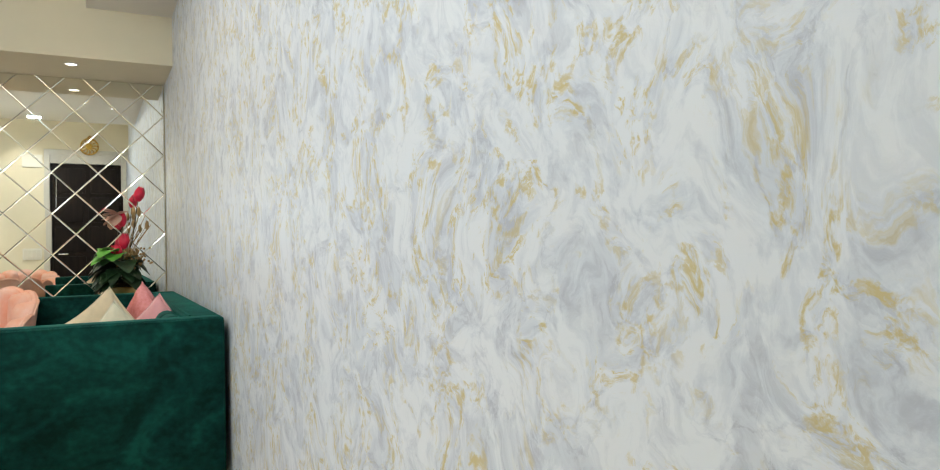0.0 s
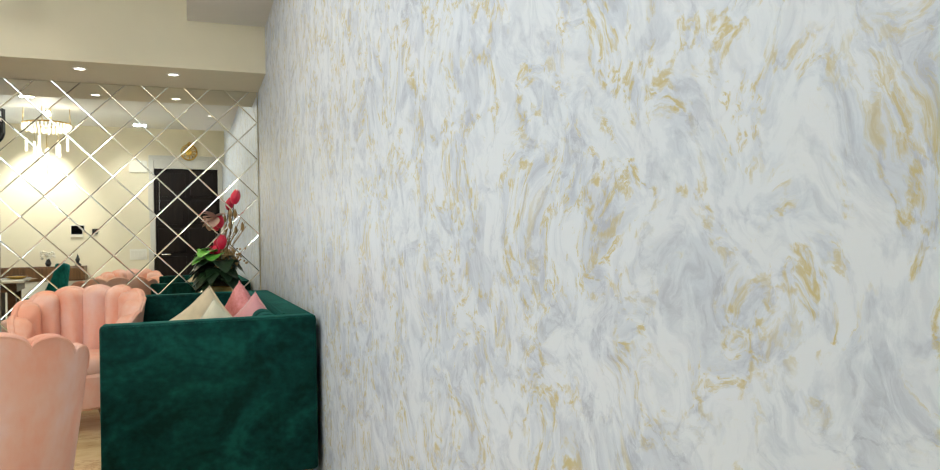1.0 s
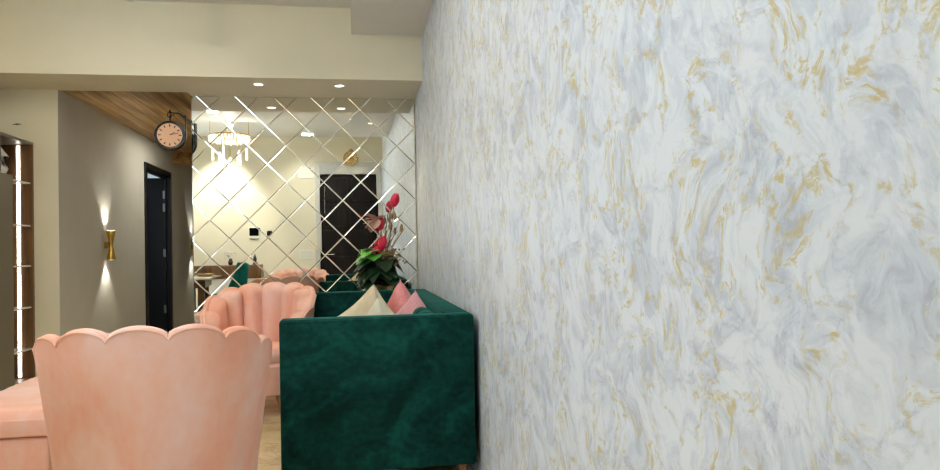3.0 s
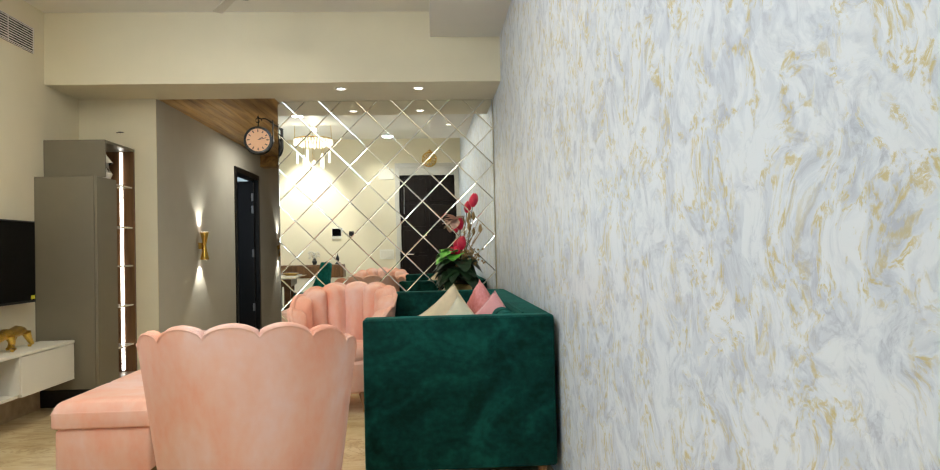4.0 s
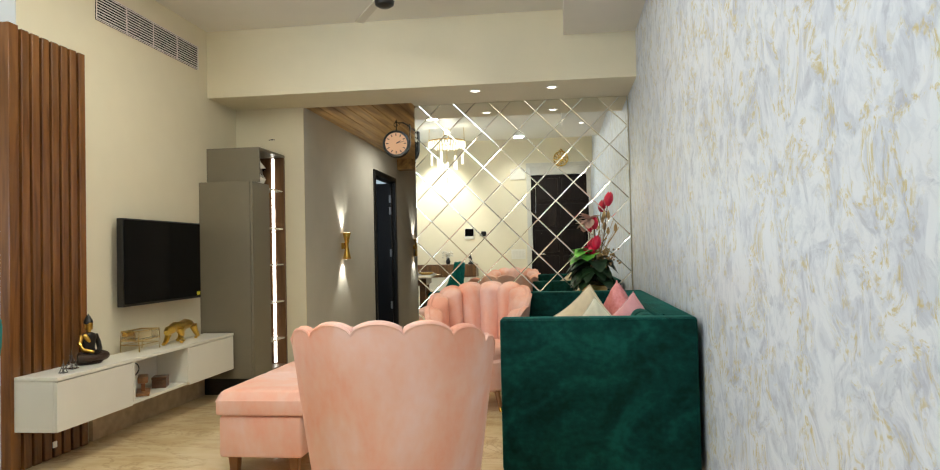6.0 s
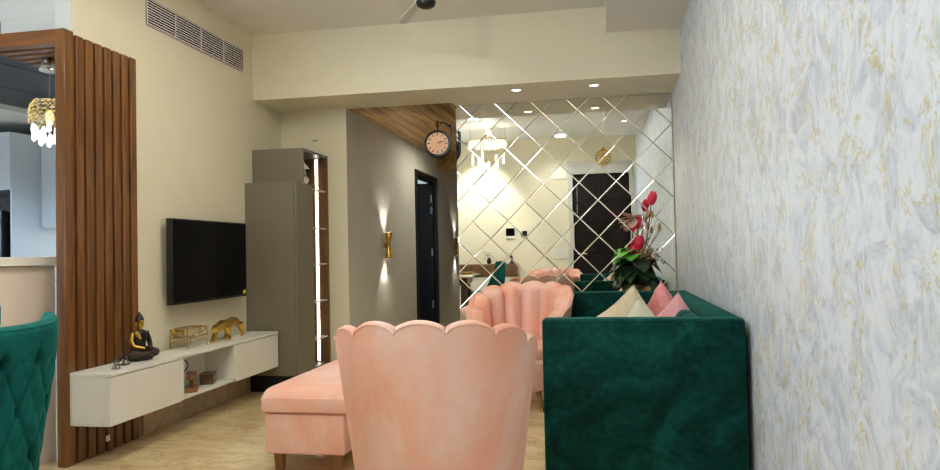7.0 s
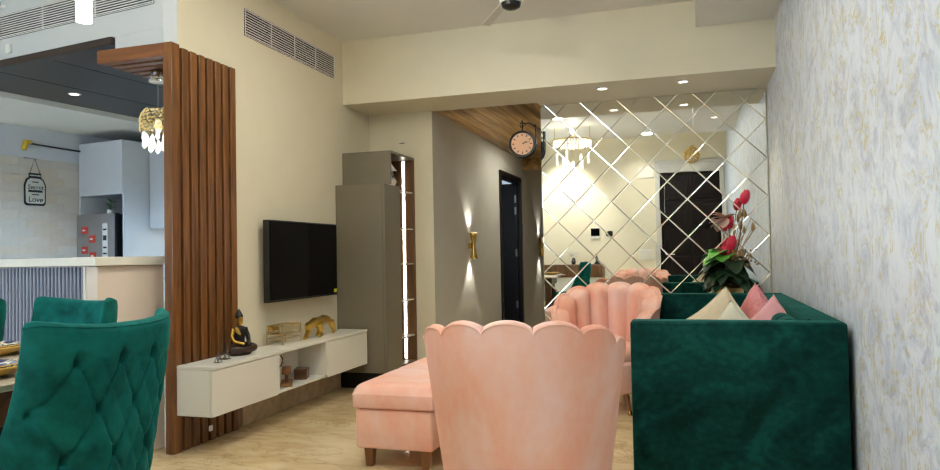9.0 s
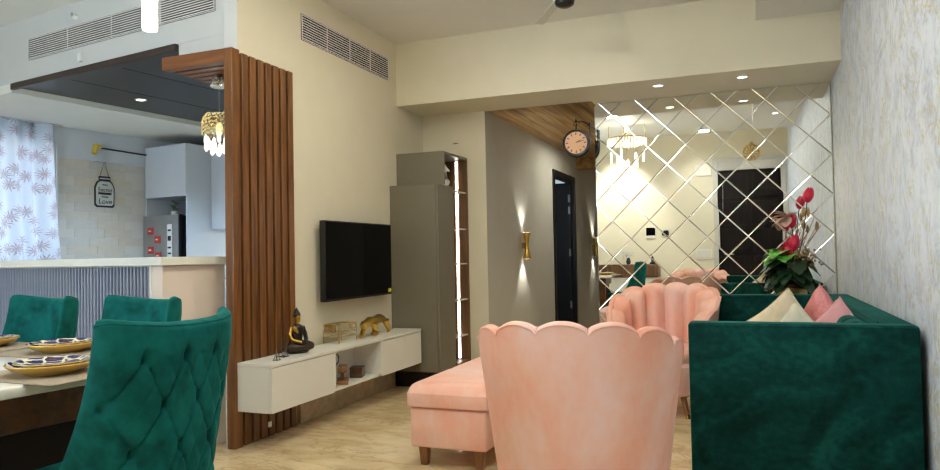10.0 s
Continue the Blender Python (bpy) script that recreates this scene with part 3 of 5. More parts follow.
# ---- scalloped armchairs ----
def scallop_chair(m, label):
    c = thing("armchair", label, "armchair", m, "scalloped armchairs")
    N, span = 9, radians(236)

    def height(t):      # t from -1 to 1 round the shell
        return 0.86 - 0.25 * abs(t) ** 2.6

    def radius(z, out):
        f = max(0.0, (z - 0.13) / 0.73)
        return (0.30 + 0.098 * f ** 0.95) if out else (0.27 + 0.03 * f)

    def place(t, r, z):
        a = t * span / 2
        return Vector((1.02 * r * math.sin(a), -0.98 * r * math.cos(a), z))

    def crest(t):
        k = (t + 1) / 2 * N
        f = k - math.floor(k)
        return height(t) - 0.036 * (1 - math.sin(math.pi * min(max(f, 0), 1)) ** 0.55)

    def outer(u, v):
        t = 2 * u - 1
        top = crest(t) - 0.01
        z = 0.13 + (top - 0.13) * v
        return place(t, radius(z, True), z)
    shell = part("shell", sheet(outer, N * 12, 14), pink, c, "smooth blush velvet back shell", sharp=80)
    rim = []
    for i in range(N * 14 + 1):
        t = 2 * i / (N * 14) - 1
        z = crest(t)
        rim.append(place(t, radius(z, True) - 0.004, z - 0.008))
    part("piping", tube(rim, 0.0065, 6), pink, shell)
    crown = []
    for i in range(N * 14 + 1):
        t = 2 * i / (N * 14) - 1
        z = crest(t)
        crown.append(place(t, radius(z, True) - 0.022, z - 0.011))
    part("crown", tube(crown, 0.0155, 10), pink, shell, "rounded velvet top edge", sharp=85)
    for k in range(N):
        def lobe(u, v, k=k):
            t0, t1 = -1 + 2 * k / N, -1 + 2 * (k + 1) / N
            w = 2 * u - 1
            t = (t0 + t1) / 2 + (t1 - t0) / 2 * w * 0.995
            hz = height(t) - 0.036 * (1 - math.sin(math.pi * (w + 1) / 2 * 0.999 + 0.001) ** 0.55) - 0.004
            round_top = min(1.0, (1 - v) * 9)
            bulge = 0.05 * max(0.0, math.cos(w * math.pi / 2)) ** 0.75 * (1 - (1 - round_top) ** 2 * 0.5)
            if v > 0.93:
                s = (v - 0.93) / 0.07
                z = hz - 0.035 + 0.035 * math.sin(s * math.pi / 2)
                r = radius(z, False) - bulge * math.cos(s * math.pi / 2) + (radius(z, True) - 0.003 - radius(z, False)) * (1 - math.cos(s * math.pi / 2))
            else:
                z = 0.36 + (hz - 0.035 - 0.36) * v / 0.93
                r = radius(z, False) - bulge
            return place(t, r, z)
        part("channel", sheet(lobe, 10, 20), pink, c, sharp=80)
    seat = [(0.0, 0.455), (0.12, 0.455), (0.20, 0.45), (0.245, 0.435), (0.262, 0.405), (0.262, 0.36), (0.25, 0.34)]
    part("seat_cushion", lathe([(max(r, 0.001), z) for r, z in seat], 36, m=pose(0, 0.06, 0)), pink, c, sharp=80)
    part("base", lathe([(0.26, 0.13), (0.30, 0.15), (0.305, 0.33), (0.29, 0.35)], 36, m=pose(0, 0.015, 0)), pink, c)
    for sx, sy in ((-1, -1), (1, -1), (-1, 1), (1, 1)):
        leg = part("leg", tube([(sx * 0.19, sy * 0.18, 0.135), (sx * 0.235, sy * 0.225, 0.0)], [0.021, 0.012], 12), leg_wood, c)
        part("ferrule", tube([(sx * 0.2265, sy * 0.2165, 0.025), (sx * 0.2355, sy * 0.2255, 0.0)], [0.0155, 0.0135], 12), gold, leg, "brass leg tip")
    return c


scallop_chair(pose(0.555, 2.95, 0, 0, 0, 4), "blush pink velvet scalloped armchair with smooth back beside the sofa")
scallop_chair(pose(0.60, 5.32, 0, 0, 0, 168), "blush pink velvet channel-back armchair in front of the mirror")


# ---- ottoman ----
def ottoman():
    o = thing("ottoman", "long blush pink velvet storage ottoman on wooden feet", "ottoman", pose(-0.505, 3.56, 0, 0, 0, 0))
    W, L = 0.45, 1.08
    part("body", box((0.012, 0.012, 0.10), (W - 0.012, L - 0.012, 0.305), 0.018, 3), pink, o)

    def top(u, v):
        a = min(u, 1 - u) * W / 0.04
        b = min(v, 1 - v) * L / 0.04
        e = min(1, a) * (2 - min(1, a)) * min(1, b) * (2 - min(1, b))
        crease = min(1, abs(v - 0.5) * L / 0.03) ** 0.5
        return Vector((W * u, L * v, 0.375 + 0.055 * e ** 0.5 * (0.86 + 0.14 * crease)))
    lid = part("lid", box((0, 0, 0.308), (W, L, 0.39), 0.014, 3), pink, o)
    part("padding", sheet(top, 28, 60), pink, lid, sharp=80)
    for x in (0.07, W - 0.07):
        for y in (0.07, L - 0.07):
            t = bmesh.new()
            add_box(t, (x - 0.026, y - 0.026, 0), (x + 0.026, y + 0.026, 0.10), 0.004, 1)
            for v in t.verts:
                f = 0.72 + 0.28 * v.co.z / 0.1
                v.co.x, v.co.y = x + (v.co.x - x) * f, y + (v.co.y - y) * f
            part("leg", t, leg_wood, o)


ottoman()


# ---- television wall ----
def slat_panel():
    s = thing("slat_panel", "teak slat panel turning into an overhead canopy at the kitchen corner", "panel", pose(XT, 3.545, 0))
    part("backing", box((0.001, 0.071, 0), (0.0115, 0.604, 2.29)), walnut, s, "dark backing board")
    part("end_post", box((-0.010, 0.0, 0), (0.048, 0.070, 2.335), 0.004), teak, s)
    for k in range(7):
        y = 0.096 + k * 0.0755
        part("slat", box((0.012, y, 0), (0.045, y + 0.055, 2.325 - 0.0), 0.004, 1), teak, s)
    part("canopy_edge", box((-0.48, 0.0, 2.255), (-0.001, 0.06, 2.334), 0.004), teak_flat, s)
    part("canopy_board", box((-0.48, 0.062, 2.31), (-0.001, 0.66, 2.332)), walnut, s)
    for k in range(7):
        y = 0.098 + k * 0.081
        part("canopy_slat", box((-0.478, y, 2.26), (-0.001, y + 0.056, 2.308), 0.004, 1), teak_flat, s)


slat_panel()


def console():
    c = thing("tv_console", "floating white lacquer television console with an open bay", "cabinet", pose(XT, 3.565, 0.215))
    D, L, H, t = 0.29, 1.97, 0.28, 0.018
    part("top", box((0.05, 0, H - 0.02), (D + 0.004, L, H), 0.002, 1), white_lacquer, c)
    part("bottom", box((0.05, 0.002, 0), (D - 0.02, L, t)), white_lacquer, c)
    part("end_panel", box((0.05, 0.002, t + 0.001), (D - 0.02, t, H - 0.021)), white_lacquer, c)
    part("end_panel", box((0.05, L - t, t + 0.001), (D - 0.02, L, H - 0.021)), white_lacquer, c)
    part("divider", box((0.05, 0.655, t + 0.001), (D - 0.001, 0.673, H - 0.021)), white_lacquer, c)
    part("divider", box((0.05, 1.285, t + 0.001), (D - 0.001, 1.303, H - 0.021)), white_lacquer, c)
    part("back", box((0.05, t, t), (0.06, L - t, H - 0.022)), white_lacquer, c)
    part("drawer_front", box((D - 0.019, 0.002, 0.0), (D, 0.652, H - 0.024), 0.002, 1), white_lacquer, c)
    part("drawer_front", box((D - 0.019, 1.306, 0.0), (D, L, H - 0.024), 0.002, 1), white_lacquer, c)


console()
setting("baseboard_tv", box((XT, 4.21, 0.0), (XT + 0.03, 5.57, 0.14), 0.003), skirting_stone, "veined beige stone skirting under the console", "skirting")

tv = thing("television", "black wall-mounted flat television switched off", "television", pose(XT + 0.09, 4.925, 1.07))
part("bezel", box((-0.045, -0.49, -0.285), (0.0, 0.49, 0.285), 0.004), black, tv)
part("display", box((0.0005, -0.48, -0.268), (0.002, 0.48, 0.275)), screen, tv, "glossy black screen")
part("bracket", box((-0.088, -0.2, -0.15), (-0.046, 0.2, 0.15)), black, tv)
part("sticker", box((0.0022, 0.425, -0.262), (0.003, 0.473, -0.235)), material("yellow_sticker", (0.75, 0.68, 0.05), 0.5), tv, "small yellow energy sticker")


def grille(name, m, length, height, n, label):
    g = thing(name, label, "air grille", m)
    f = 0.004
    part("backing", box((0, 0.0045, 0), (length, 0.006, height)), duct, g)
    for lo, hi in (((0, -0.006, 0), (length, 0.001, f)), ((0, -0.006, height - f), (length, 0.001, height)), ((0, -0.006, f), (f, 0.001, height - f)), ((length - f, -0.006, f), (length, 0.001, height - f))):
        part("frame", box(lo, hi, 0.001, 1), grille_white, g)
    for k in range(1, 4):
        part("mullion", box((length * k / 4 - 0.003, -0.005, f), (length * k / 4 + 0.003, 0.0, height - f)), grille_white, g)
    me = finish(box((f, -0.006, -0.0036), (length - f, -0.003, 0.0036), 0.0007, 1), "louvre", grille_white)
    for k in range(n):
        piece("louvre", me, g, Matrix.Translation((0, 0.001, f + (height - 2 * f) * (k + 0.5) / n)))


grille("air_grille", pose(XT + 0.007, 4.31, 2.595, 0, 0, 90), 1.26, 0.185, 10, "white slotted air-conditioning grille high on the television wall")
grille("air_grille", KM @ pose(-2.22, -0.007, 2.625), 2.03, 0.165, 10, "long white slotted air grille over the kitchen opening")


def tall_cabinet():
    c = thing("tall_cabinet", "matt taupe laminate tall cabinet beside the television", "cabinet", pose(XT, 5.57, 0))
    part("plinth", box((0, 0.02, 0), (0.40, 0.68, 0.13)), black, c)
    part("body", box((0, 0.0, 0.13), (0.425, 0.335, 1.69), 0.003, 1), taupe, c)
    part("door", box((0.427, 0.002, 0.132), (0.447, 0.333, 1.688), 0.002, 1), taupe, c)
    part("top_box", box((0, 0.135, 1.694), (0.447, 0.155, 1.978)), taupe, c)
    part("top_panel", box((0, 0.1565, 1.958), (0.447, 0.68, 1.978)), taupe, c)
    return c


tall_cabinet()
dsh = thing("display_shelf", "open walnut display shelf with a vertical light strip", "shelf", pose(XT, 5.905, 0))
part("end_panel", box((0.0, 0.315, 0.13), (0.447, 0.343, 1.956)), walnut, dsh)
part("inner_back", box((0.0, 0.003, 0.13), (0.02, 0.313, 1.954)), walnut, dsh)
part("bottom", box((0.022, 0.003, 0.13), (0.447, 0.313, 0.15)), walnut, dsh)
part("light_strip", box((0.340, 0.306, 0.16), (0.362, 0.3145, 1.948)), led_glow, dsh, "glowing white light strip")
for z in (0.37, 0.69, 1.01, 1.32, 1.65):
    part("shelf_board", box((0.022, 0.003, z), (0.44, 0.304, z + 0.012), 0.002, 1), quartz, dsh, "thin pale shelf")

# beam spots
def recessed_spot(name, place, label, group):
    s = thing(name, label, "ceiling light", Matrix.Translation(place), group)
    part("trim_ring", lathe([(0.048, 0.0), (0.048, -0.004), (0.036, -0.006), (0.034, 0.0)], 24, caps=False), grille_white, s)
    part("lens", lathe([(0.034, -0.003), (0.001, -0.0032)], 20), lamp_glow, s, "glowing lens")


for lx in (0.55, 1.17):
    recessed_spot("recessed_spot", (lx, 5.94, ZB), "small round recessed spotlight under the beam", "beam spots")
for lx, ly, lz in ((0.9, 1.2, 3.15), (1.52, 3.2, 2.75), (1.52, 4.6, 2.75), (0.75, 3.3, ZC)):
    recessed_spot("recessed_spot", (lx, ly, lz), "small round recessed ceiling spotlight", "ceiling spots")


# ---- dining ----
def dining_chair(m, label):
    c = thing("dining_chair", label, "chair", m, "dining chairs")
    W, H0, H1 = 0.46, 0.36, 0.927
    across, first, rows = 0.486, 0.825, 0.43

    def shell(u, v):
        """The curved back: u runs round the outer and then the inner side, v from the seat to the rounded top."""
        over = max(0.0, (v - 0.94) / 0.06)
        rise = min(v, 0.94) + (0.045 * math.sin(over * math.pi / 2) if over else 0.0)
        z = H0 + (H1 - H0) * rise / 0.985
        rear = u < 0.5
        w = (4 * u - 1) if rear else (3 - 4 * u)
        half = W / 2 * (0.98 + 0.02 * v ** 0.7)
        thick = 0.062 * max(0.02, max(0.0, math.cos(min(1.0, over) * math.pi / 2)) ** 0.8)
        wing = (0.098 + 0.222 * (1 - v) ** 2) * abs(w) ** 3.3
        end = max(0.0, 1 - abs(w) ** 14) ** 0.5
        y = wing - 0.10 * (z - H0)
        if rear:
            a, b = (w + 0.673) / across, (v - first) / rows
            s1, s2 = a + b, a - b
            c1, c2 = abs(s1 - round(s1)), abs(s2 - round(s2))
            top = v > first + 0.01 * math.sin(9 * w)
            if top:
                c0 = abs(a - round(a))
                crease = max(0.0, 1 - c0 * 22) * 0.45 * max(0.0, 1 - (v - first) / 0.11)
                pillowed = 0.9
                dimple = max(0.0, 1 - math.hypot(c1, c2) * 5.5) ** 1.7
            else:
                crease = max(0.0, 1 - min(c1, c2) * 26)
                pillowed = (math.sin(math.pi * min(1.0, c1 * 2)) * math.sin(math.pi * min(1.0, c2 * 2))) ** 0.5
                dimple = max(0.0, 1 - math.hypot(c1, c2) * 5.5) ** 1.7
            fade = min(1.0, (1 - abs(w)) * 12) * min(1.0, max(0.0, 0.97 - v) * 9)
            y -= (thick * 0.5 + (0.007 * pillowed - 0.007 * crease - 0.034 * dimple) * fade) * end
        else:
            y += thick * 0.5 * end
        round_off = 0.012 * max(0.0, (abs(w) - 0.92) / 0.08) ** 2.4 * v ** 6
        return Vector((half * w, y, z + 0.024 * abs(w) ** 2.4 * v ** 4 - round_off))
    bm = sheet(shell, 240, 120, closed_u=True)
    bmesh.ops.contextual_create(bm, geom=[e for e in bm.edges if e.is_boundary and all(q.co.z > 0.8 for q in e.verts)])
    back = part("backrest", bm, teal, c, "button-tufted emerald velvet back", sharp=85)
    rim = [shell(0.5 * i / 60, 0.965) + Vector((0, 0.002, 0.001)) for i in range(61)]
    part("piping", tube(rim, 0.0035, 6), teal, back)
    for n in range(-1, 5):
        for row in range(0, 5):
            w, v = -0.673 + across * (n + 0.5 * (row % 2)), first - rows * 0.5 * row
            if abs(w) < 0.97 and v > 0.03:
                at = shell((w + 1) / 4, v)
                part("button", lathe([(0.011, 0.0), (0.009, 0.005), (0.001, 0.007)], 10, m=Matrix.Translation(at + Vector((0, 0.002, 0))) @ pose(0, 0, 0, 90, 0, 0)), teal, back)
    part("seat_cushion", box((-0.19, 0.02, 0.38), (0.19, 0.47, 0.49), 0.035, 4), teal, c)
    part("seat_frame", box((-0.185, 0.02, 0.33), (0.185, 0.46, 0.385), 0.01), teal, c)
    for sx in (-1, 1):
        part("leg", tube([(sx * 0.18, 0.02, 0.34), (sx * 0.195, -0.05, 0.0)], [0.02, 0.013], 10), table_wood, c)
        part("leg", tube([(sx * 0.18, 0.42, 0.34), (sx * 0.195, 0.45, 0.0)], [0.02, 0.013], 10), table_wood, c)
    return c


head = dining_chair(pose(-0.34, 1.795, 0, 0, 0, 89), "emerald velvet dining chair with buttoned back at the table end")
for x in (-1.40, -2.0):
    ch = copy_thing(head, pose(x + 0.16, 2.56, 0, 0, 0, 170))
    ch["label"] = "emerald velvet dining chair between table and kitchen bar"

table = thing("dining_table", "white stone-topped dining table on a dark wooden frame", "table", pose(-1.66, 1.72, 0, 0, 0, -6))
part("tabletop", box((-0.92, -0.62, 0.715), (0.92, 0.62, 0.75), 0.012, 3), quartz, table, "polished white stone top")
# near-black block fills in the deep shade under the table
part("shade_block", box((-0.6, -0.40, 0), (0.6, 0.40, 0.599), 0.01), material("under_table_shade", (0.006, 0.005, 0.005), 0.7, grain=0.2, scale=8), table)
part("apron", box((-0.84, -0.55, 0.60), (0.84, 0.55, 0.714), 0.005), table_wood, table)
for sx in (-1, 1):
    for sy in (-1, 1):
        part("leg", box((sx * 0.76 - 0.045, sy * 0.47 - 0.045, 0), (sx * 0.76 + 0.045, sy * 0.47 + 0.045, 0.60), 0.006), table_wood, table)


def plate_material():
    m = material("painted_plate", rough=0.15)
    nt = m.node_tree
    p = nt.nodes["Principled BSDF"]
    tc, v = nt.nodes.new("ShaderNodeTexCoord"), nt.nodes.new("ShaderNodeTexVoronoi")
    v.feature = "DISTANCE_TO_EDGE"
    v.inputs["Scale"].default_value = 23
    nt.links.new(tc.outputs["Object"], v.inputs["Vector"])
    r = nt.nodes.new("ShaderNodeValToRGB")
    r.color_ramp.interpolation = "CONSTANT"
    e = r.color_ramp.elements
    e[0].color, e[1].position, e[1].color = (0.75, 0.66, 0.45, 1), 0.09, (0.012, 0.016, 0.12, 1)
    k = e.new(0.34)
    k.color = (0.20, 0.03, 0.02, 1)
    nt.links.new(v.outputs["Distance"], r.inputs[0])
    nt.links.new(r.outputs[0], p.inputs["Base Color"])
    return m


yellow_glaze = material("yellow_glaze", (0.72, 0.45, 0.10), 0.15, grain=0.1, scale=20)
painted = plate_material()
mat_weave = material("beige_placemat", (0.42, 0.34, 0.24), 0.6, grain=0.25, scale=60, bump=0.4, bump_scale=300)


def plate_set(x, y):
    x += 0.045
    pm = thing("placemat", "speckled beige woven placemat on the dining table", "placemat", pose(x, y, 0.751), "placemats")
    part("mat", box((-0.21, -0.16, 0), (0.21, 0.16, 0.003), 0.001, 1), mat_weave, pm)
    big = thing("dinner_plate", "yellow-glazed dinner plate with blue and brown pattern", "plate", pose(x, y, 0.7545), "dinner plates")
    part("dish", lathe([(0.07, 0.0), (0.078, 0.006), (0.108, 0.016), (0.126, 0.031), (0.125, 0.035), (0.09, 0.014), (0.001, 0.010)], 40), yellow_glaze, big)
    part("pattern", lathe([(0.1245, 0.0356), (0.092, 0.0158)], 40, caps=False), painted, big, "blue and brown painted rim")
    small = thing("side_plate", "small patterned plate stacked on the dinner plate", "plate", pose(x, y, 0.772), "side plates")
    part("dish", lathe([(0.05, 0.0), (0.054, 0.004), (0.104, 0.018), (0.103, 0.021), (0.065, 0.009), (0.001, 0.008)], 36), yellow_glaze, small)
    part("pattern", lathe([(0.103, 0.0216), (0.066, 0.0098), (0.001, 0.0088)], 36, caps=False), painted, small, "blue and brown painted face")


for x, y in ((-0.885, 1.80), (-1.33, 2.20), (-1.81, 2.22)):
    plate_set(x, y)

# ---- kitchen bar ----
bar = thing("breakfast_bar", "white-topped breakfast bar with fluted front and pale end", "counter", KM)
part("top", box((-3.5, -0.47, 1.068), (-0.10, 0.02, 1.115), 0.004), quartz, bar, "white stone worktop")
part("body", box((-3.46, -0.42, 0.0), (-0.22, 0.0, 1.066)), white_lacquer, bar)
part("end_panel", box((-0.218, -0.435, 0.0), (-0.13, 0.0, 1.066), 0.003, 1), material("blush_white_panel", (0.78, 0.66, 0.56), 0.45, grain=0.03), bar, "pale blush end panel")
part("backing", box((-3.46, -0.428, 0.05), (-0.235, -0.421, 1.06)), material("navy_groove", (0.02, 0.025, 0.06), 0.6), bar, "dark groove board")
part("edge_trim", box((-0.234, -0.44, 0.0), (-0.2185, -0.421, 1.066)), white_lacquer, bar)
flute = finish(lathe([(0.0095, 0.05), (0.0095, 1.062)], 8), "flute", material("grey_flute", (0.26, 0.275, 0.34), 0.5, grain=0.1, scale=20))
for k in range(100):
    piece("flute", flute, bar, Matrix.Translation((-0.249 - 0.031 * k, -0.430, 0)))

# ---- kitchen units ----
tall = thing("fridge_cabinet", "tall pale grey kitchen cabinet housing the fridge", "cabinet", KM @ pose(-3.48, 1.90, 0))
part("side_panel", box((0.64, 0, 0), (0.66, 0.66, 2.30)), pale_lacquer, tall)
part("side_panel", box((0, 0, 0), (0.02, 0.66, 2.30)), pale_lacquer, tall)
part("upper_door", box((0.022, -0.018, 1.76), (0.66, 0.0, 2.30), 0.002, 1), pale_lacquer, tall)
part("niche_back", box((0.02, 0.60, 0), (0.64, 0.66, 2.29)), duct, tall)
part("niche_top", box((0.02, 0.0, 1.76), (0.64, 0.60, 1.78)), pale_lacquer, tall)
fr = thing("fridge", "brushed steel fridge with red magnets and energy label", "fridge", KM @ pose(-3.455, 1.88, 0))
part("cabinet", box((0.0, 0.03, 0.03), (0.57, 0.58, 1.56), 0.006), black, fr)
fdoor = part("door", box((0.0, -0.03, 0.03), (0.555, 0.026, 1.57), 0.008), steel, fr)
part("door_edge", box((0.5555, -0.028, 0.03), (0.57, 0.026, 1.57), 0.006), black, fr)
red = material("red_magnet", (0.55, 0.05, 0.03), 0.4)
tag = material("white_label_paper", (0.75, 0.75, 0.72), 0.5)
for x, z in ((0.08, 1.37), (0.19, 1.28), (0.08, 1.17), (0.20, 1.11)):
    part("magnet", box((x, -0.037, z), (x + 0.095, -0.031, z + 0.075), 0.002, 1), red, fdoor, "red square magnet")
    part("magnet_bar", box((x + 0.02, -0.039, z + 0.03), (x + 0.06, -0.0375, z + 0.045)), tag, fdoor)
part("energy_label", box((0.39, -0.034, 1.03), (0.46, -0.031, 1.47)), tag, fdoor, "white energy label strip")
for z in (1.08, 1.16, 1.22, 1.30, 1.40):
    part("label_bar", box((0.40, -0.0355, z), (0.45, -0.0345, z + (0.05 if z == 1.30 else 0.018))), soffit_black, fdoor)
sprig_green = material("leaf_green", (0.10, 0.33, 0.05), 0.45, grain=0.4, scale=30)
dark_leaf = material("dark_leaf_green", (0.018, 0.055, 0.018), 0.4, grain=0.4, scale=30)


def leaf(base, way, length, width, droop, bm, n=6, lobes=0.0):
    """A pointed, folded leaf from base along way."""
    way = Vector(way).normalized()
    side = way.cross(Vector((0, 0, 1)))
    side = side.normalized() if side.length > 0.01 else Vector((1, 0, 0))
    up = side.cross(way)
    rows = []
    for i in range(n + 1):
        t = i / n
        w = width * math.sin(math.pi * (0.06 + 0.92 * t)) ** 0.8 * (1 + lobes * math.sin(t * 16))
        c = Vector(base) + way * (length * t) - Vector((0, 0, 1)) * (droop * t * t)
        rows.append([bm.verts.new(c + side * w + up * w * 0.25), bm.verts.new(c), bm.verts.new(c - side * w + up * w * 0.25)])
    for a, b in zip(rows, rows[1:]):
        bm.faces.new((a[0], a[1], b[1], b[0]))
        bm.faces.new((a[1], a[2], b[2], b[1]))
    return bm


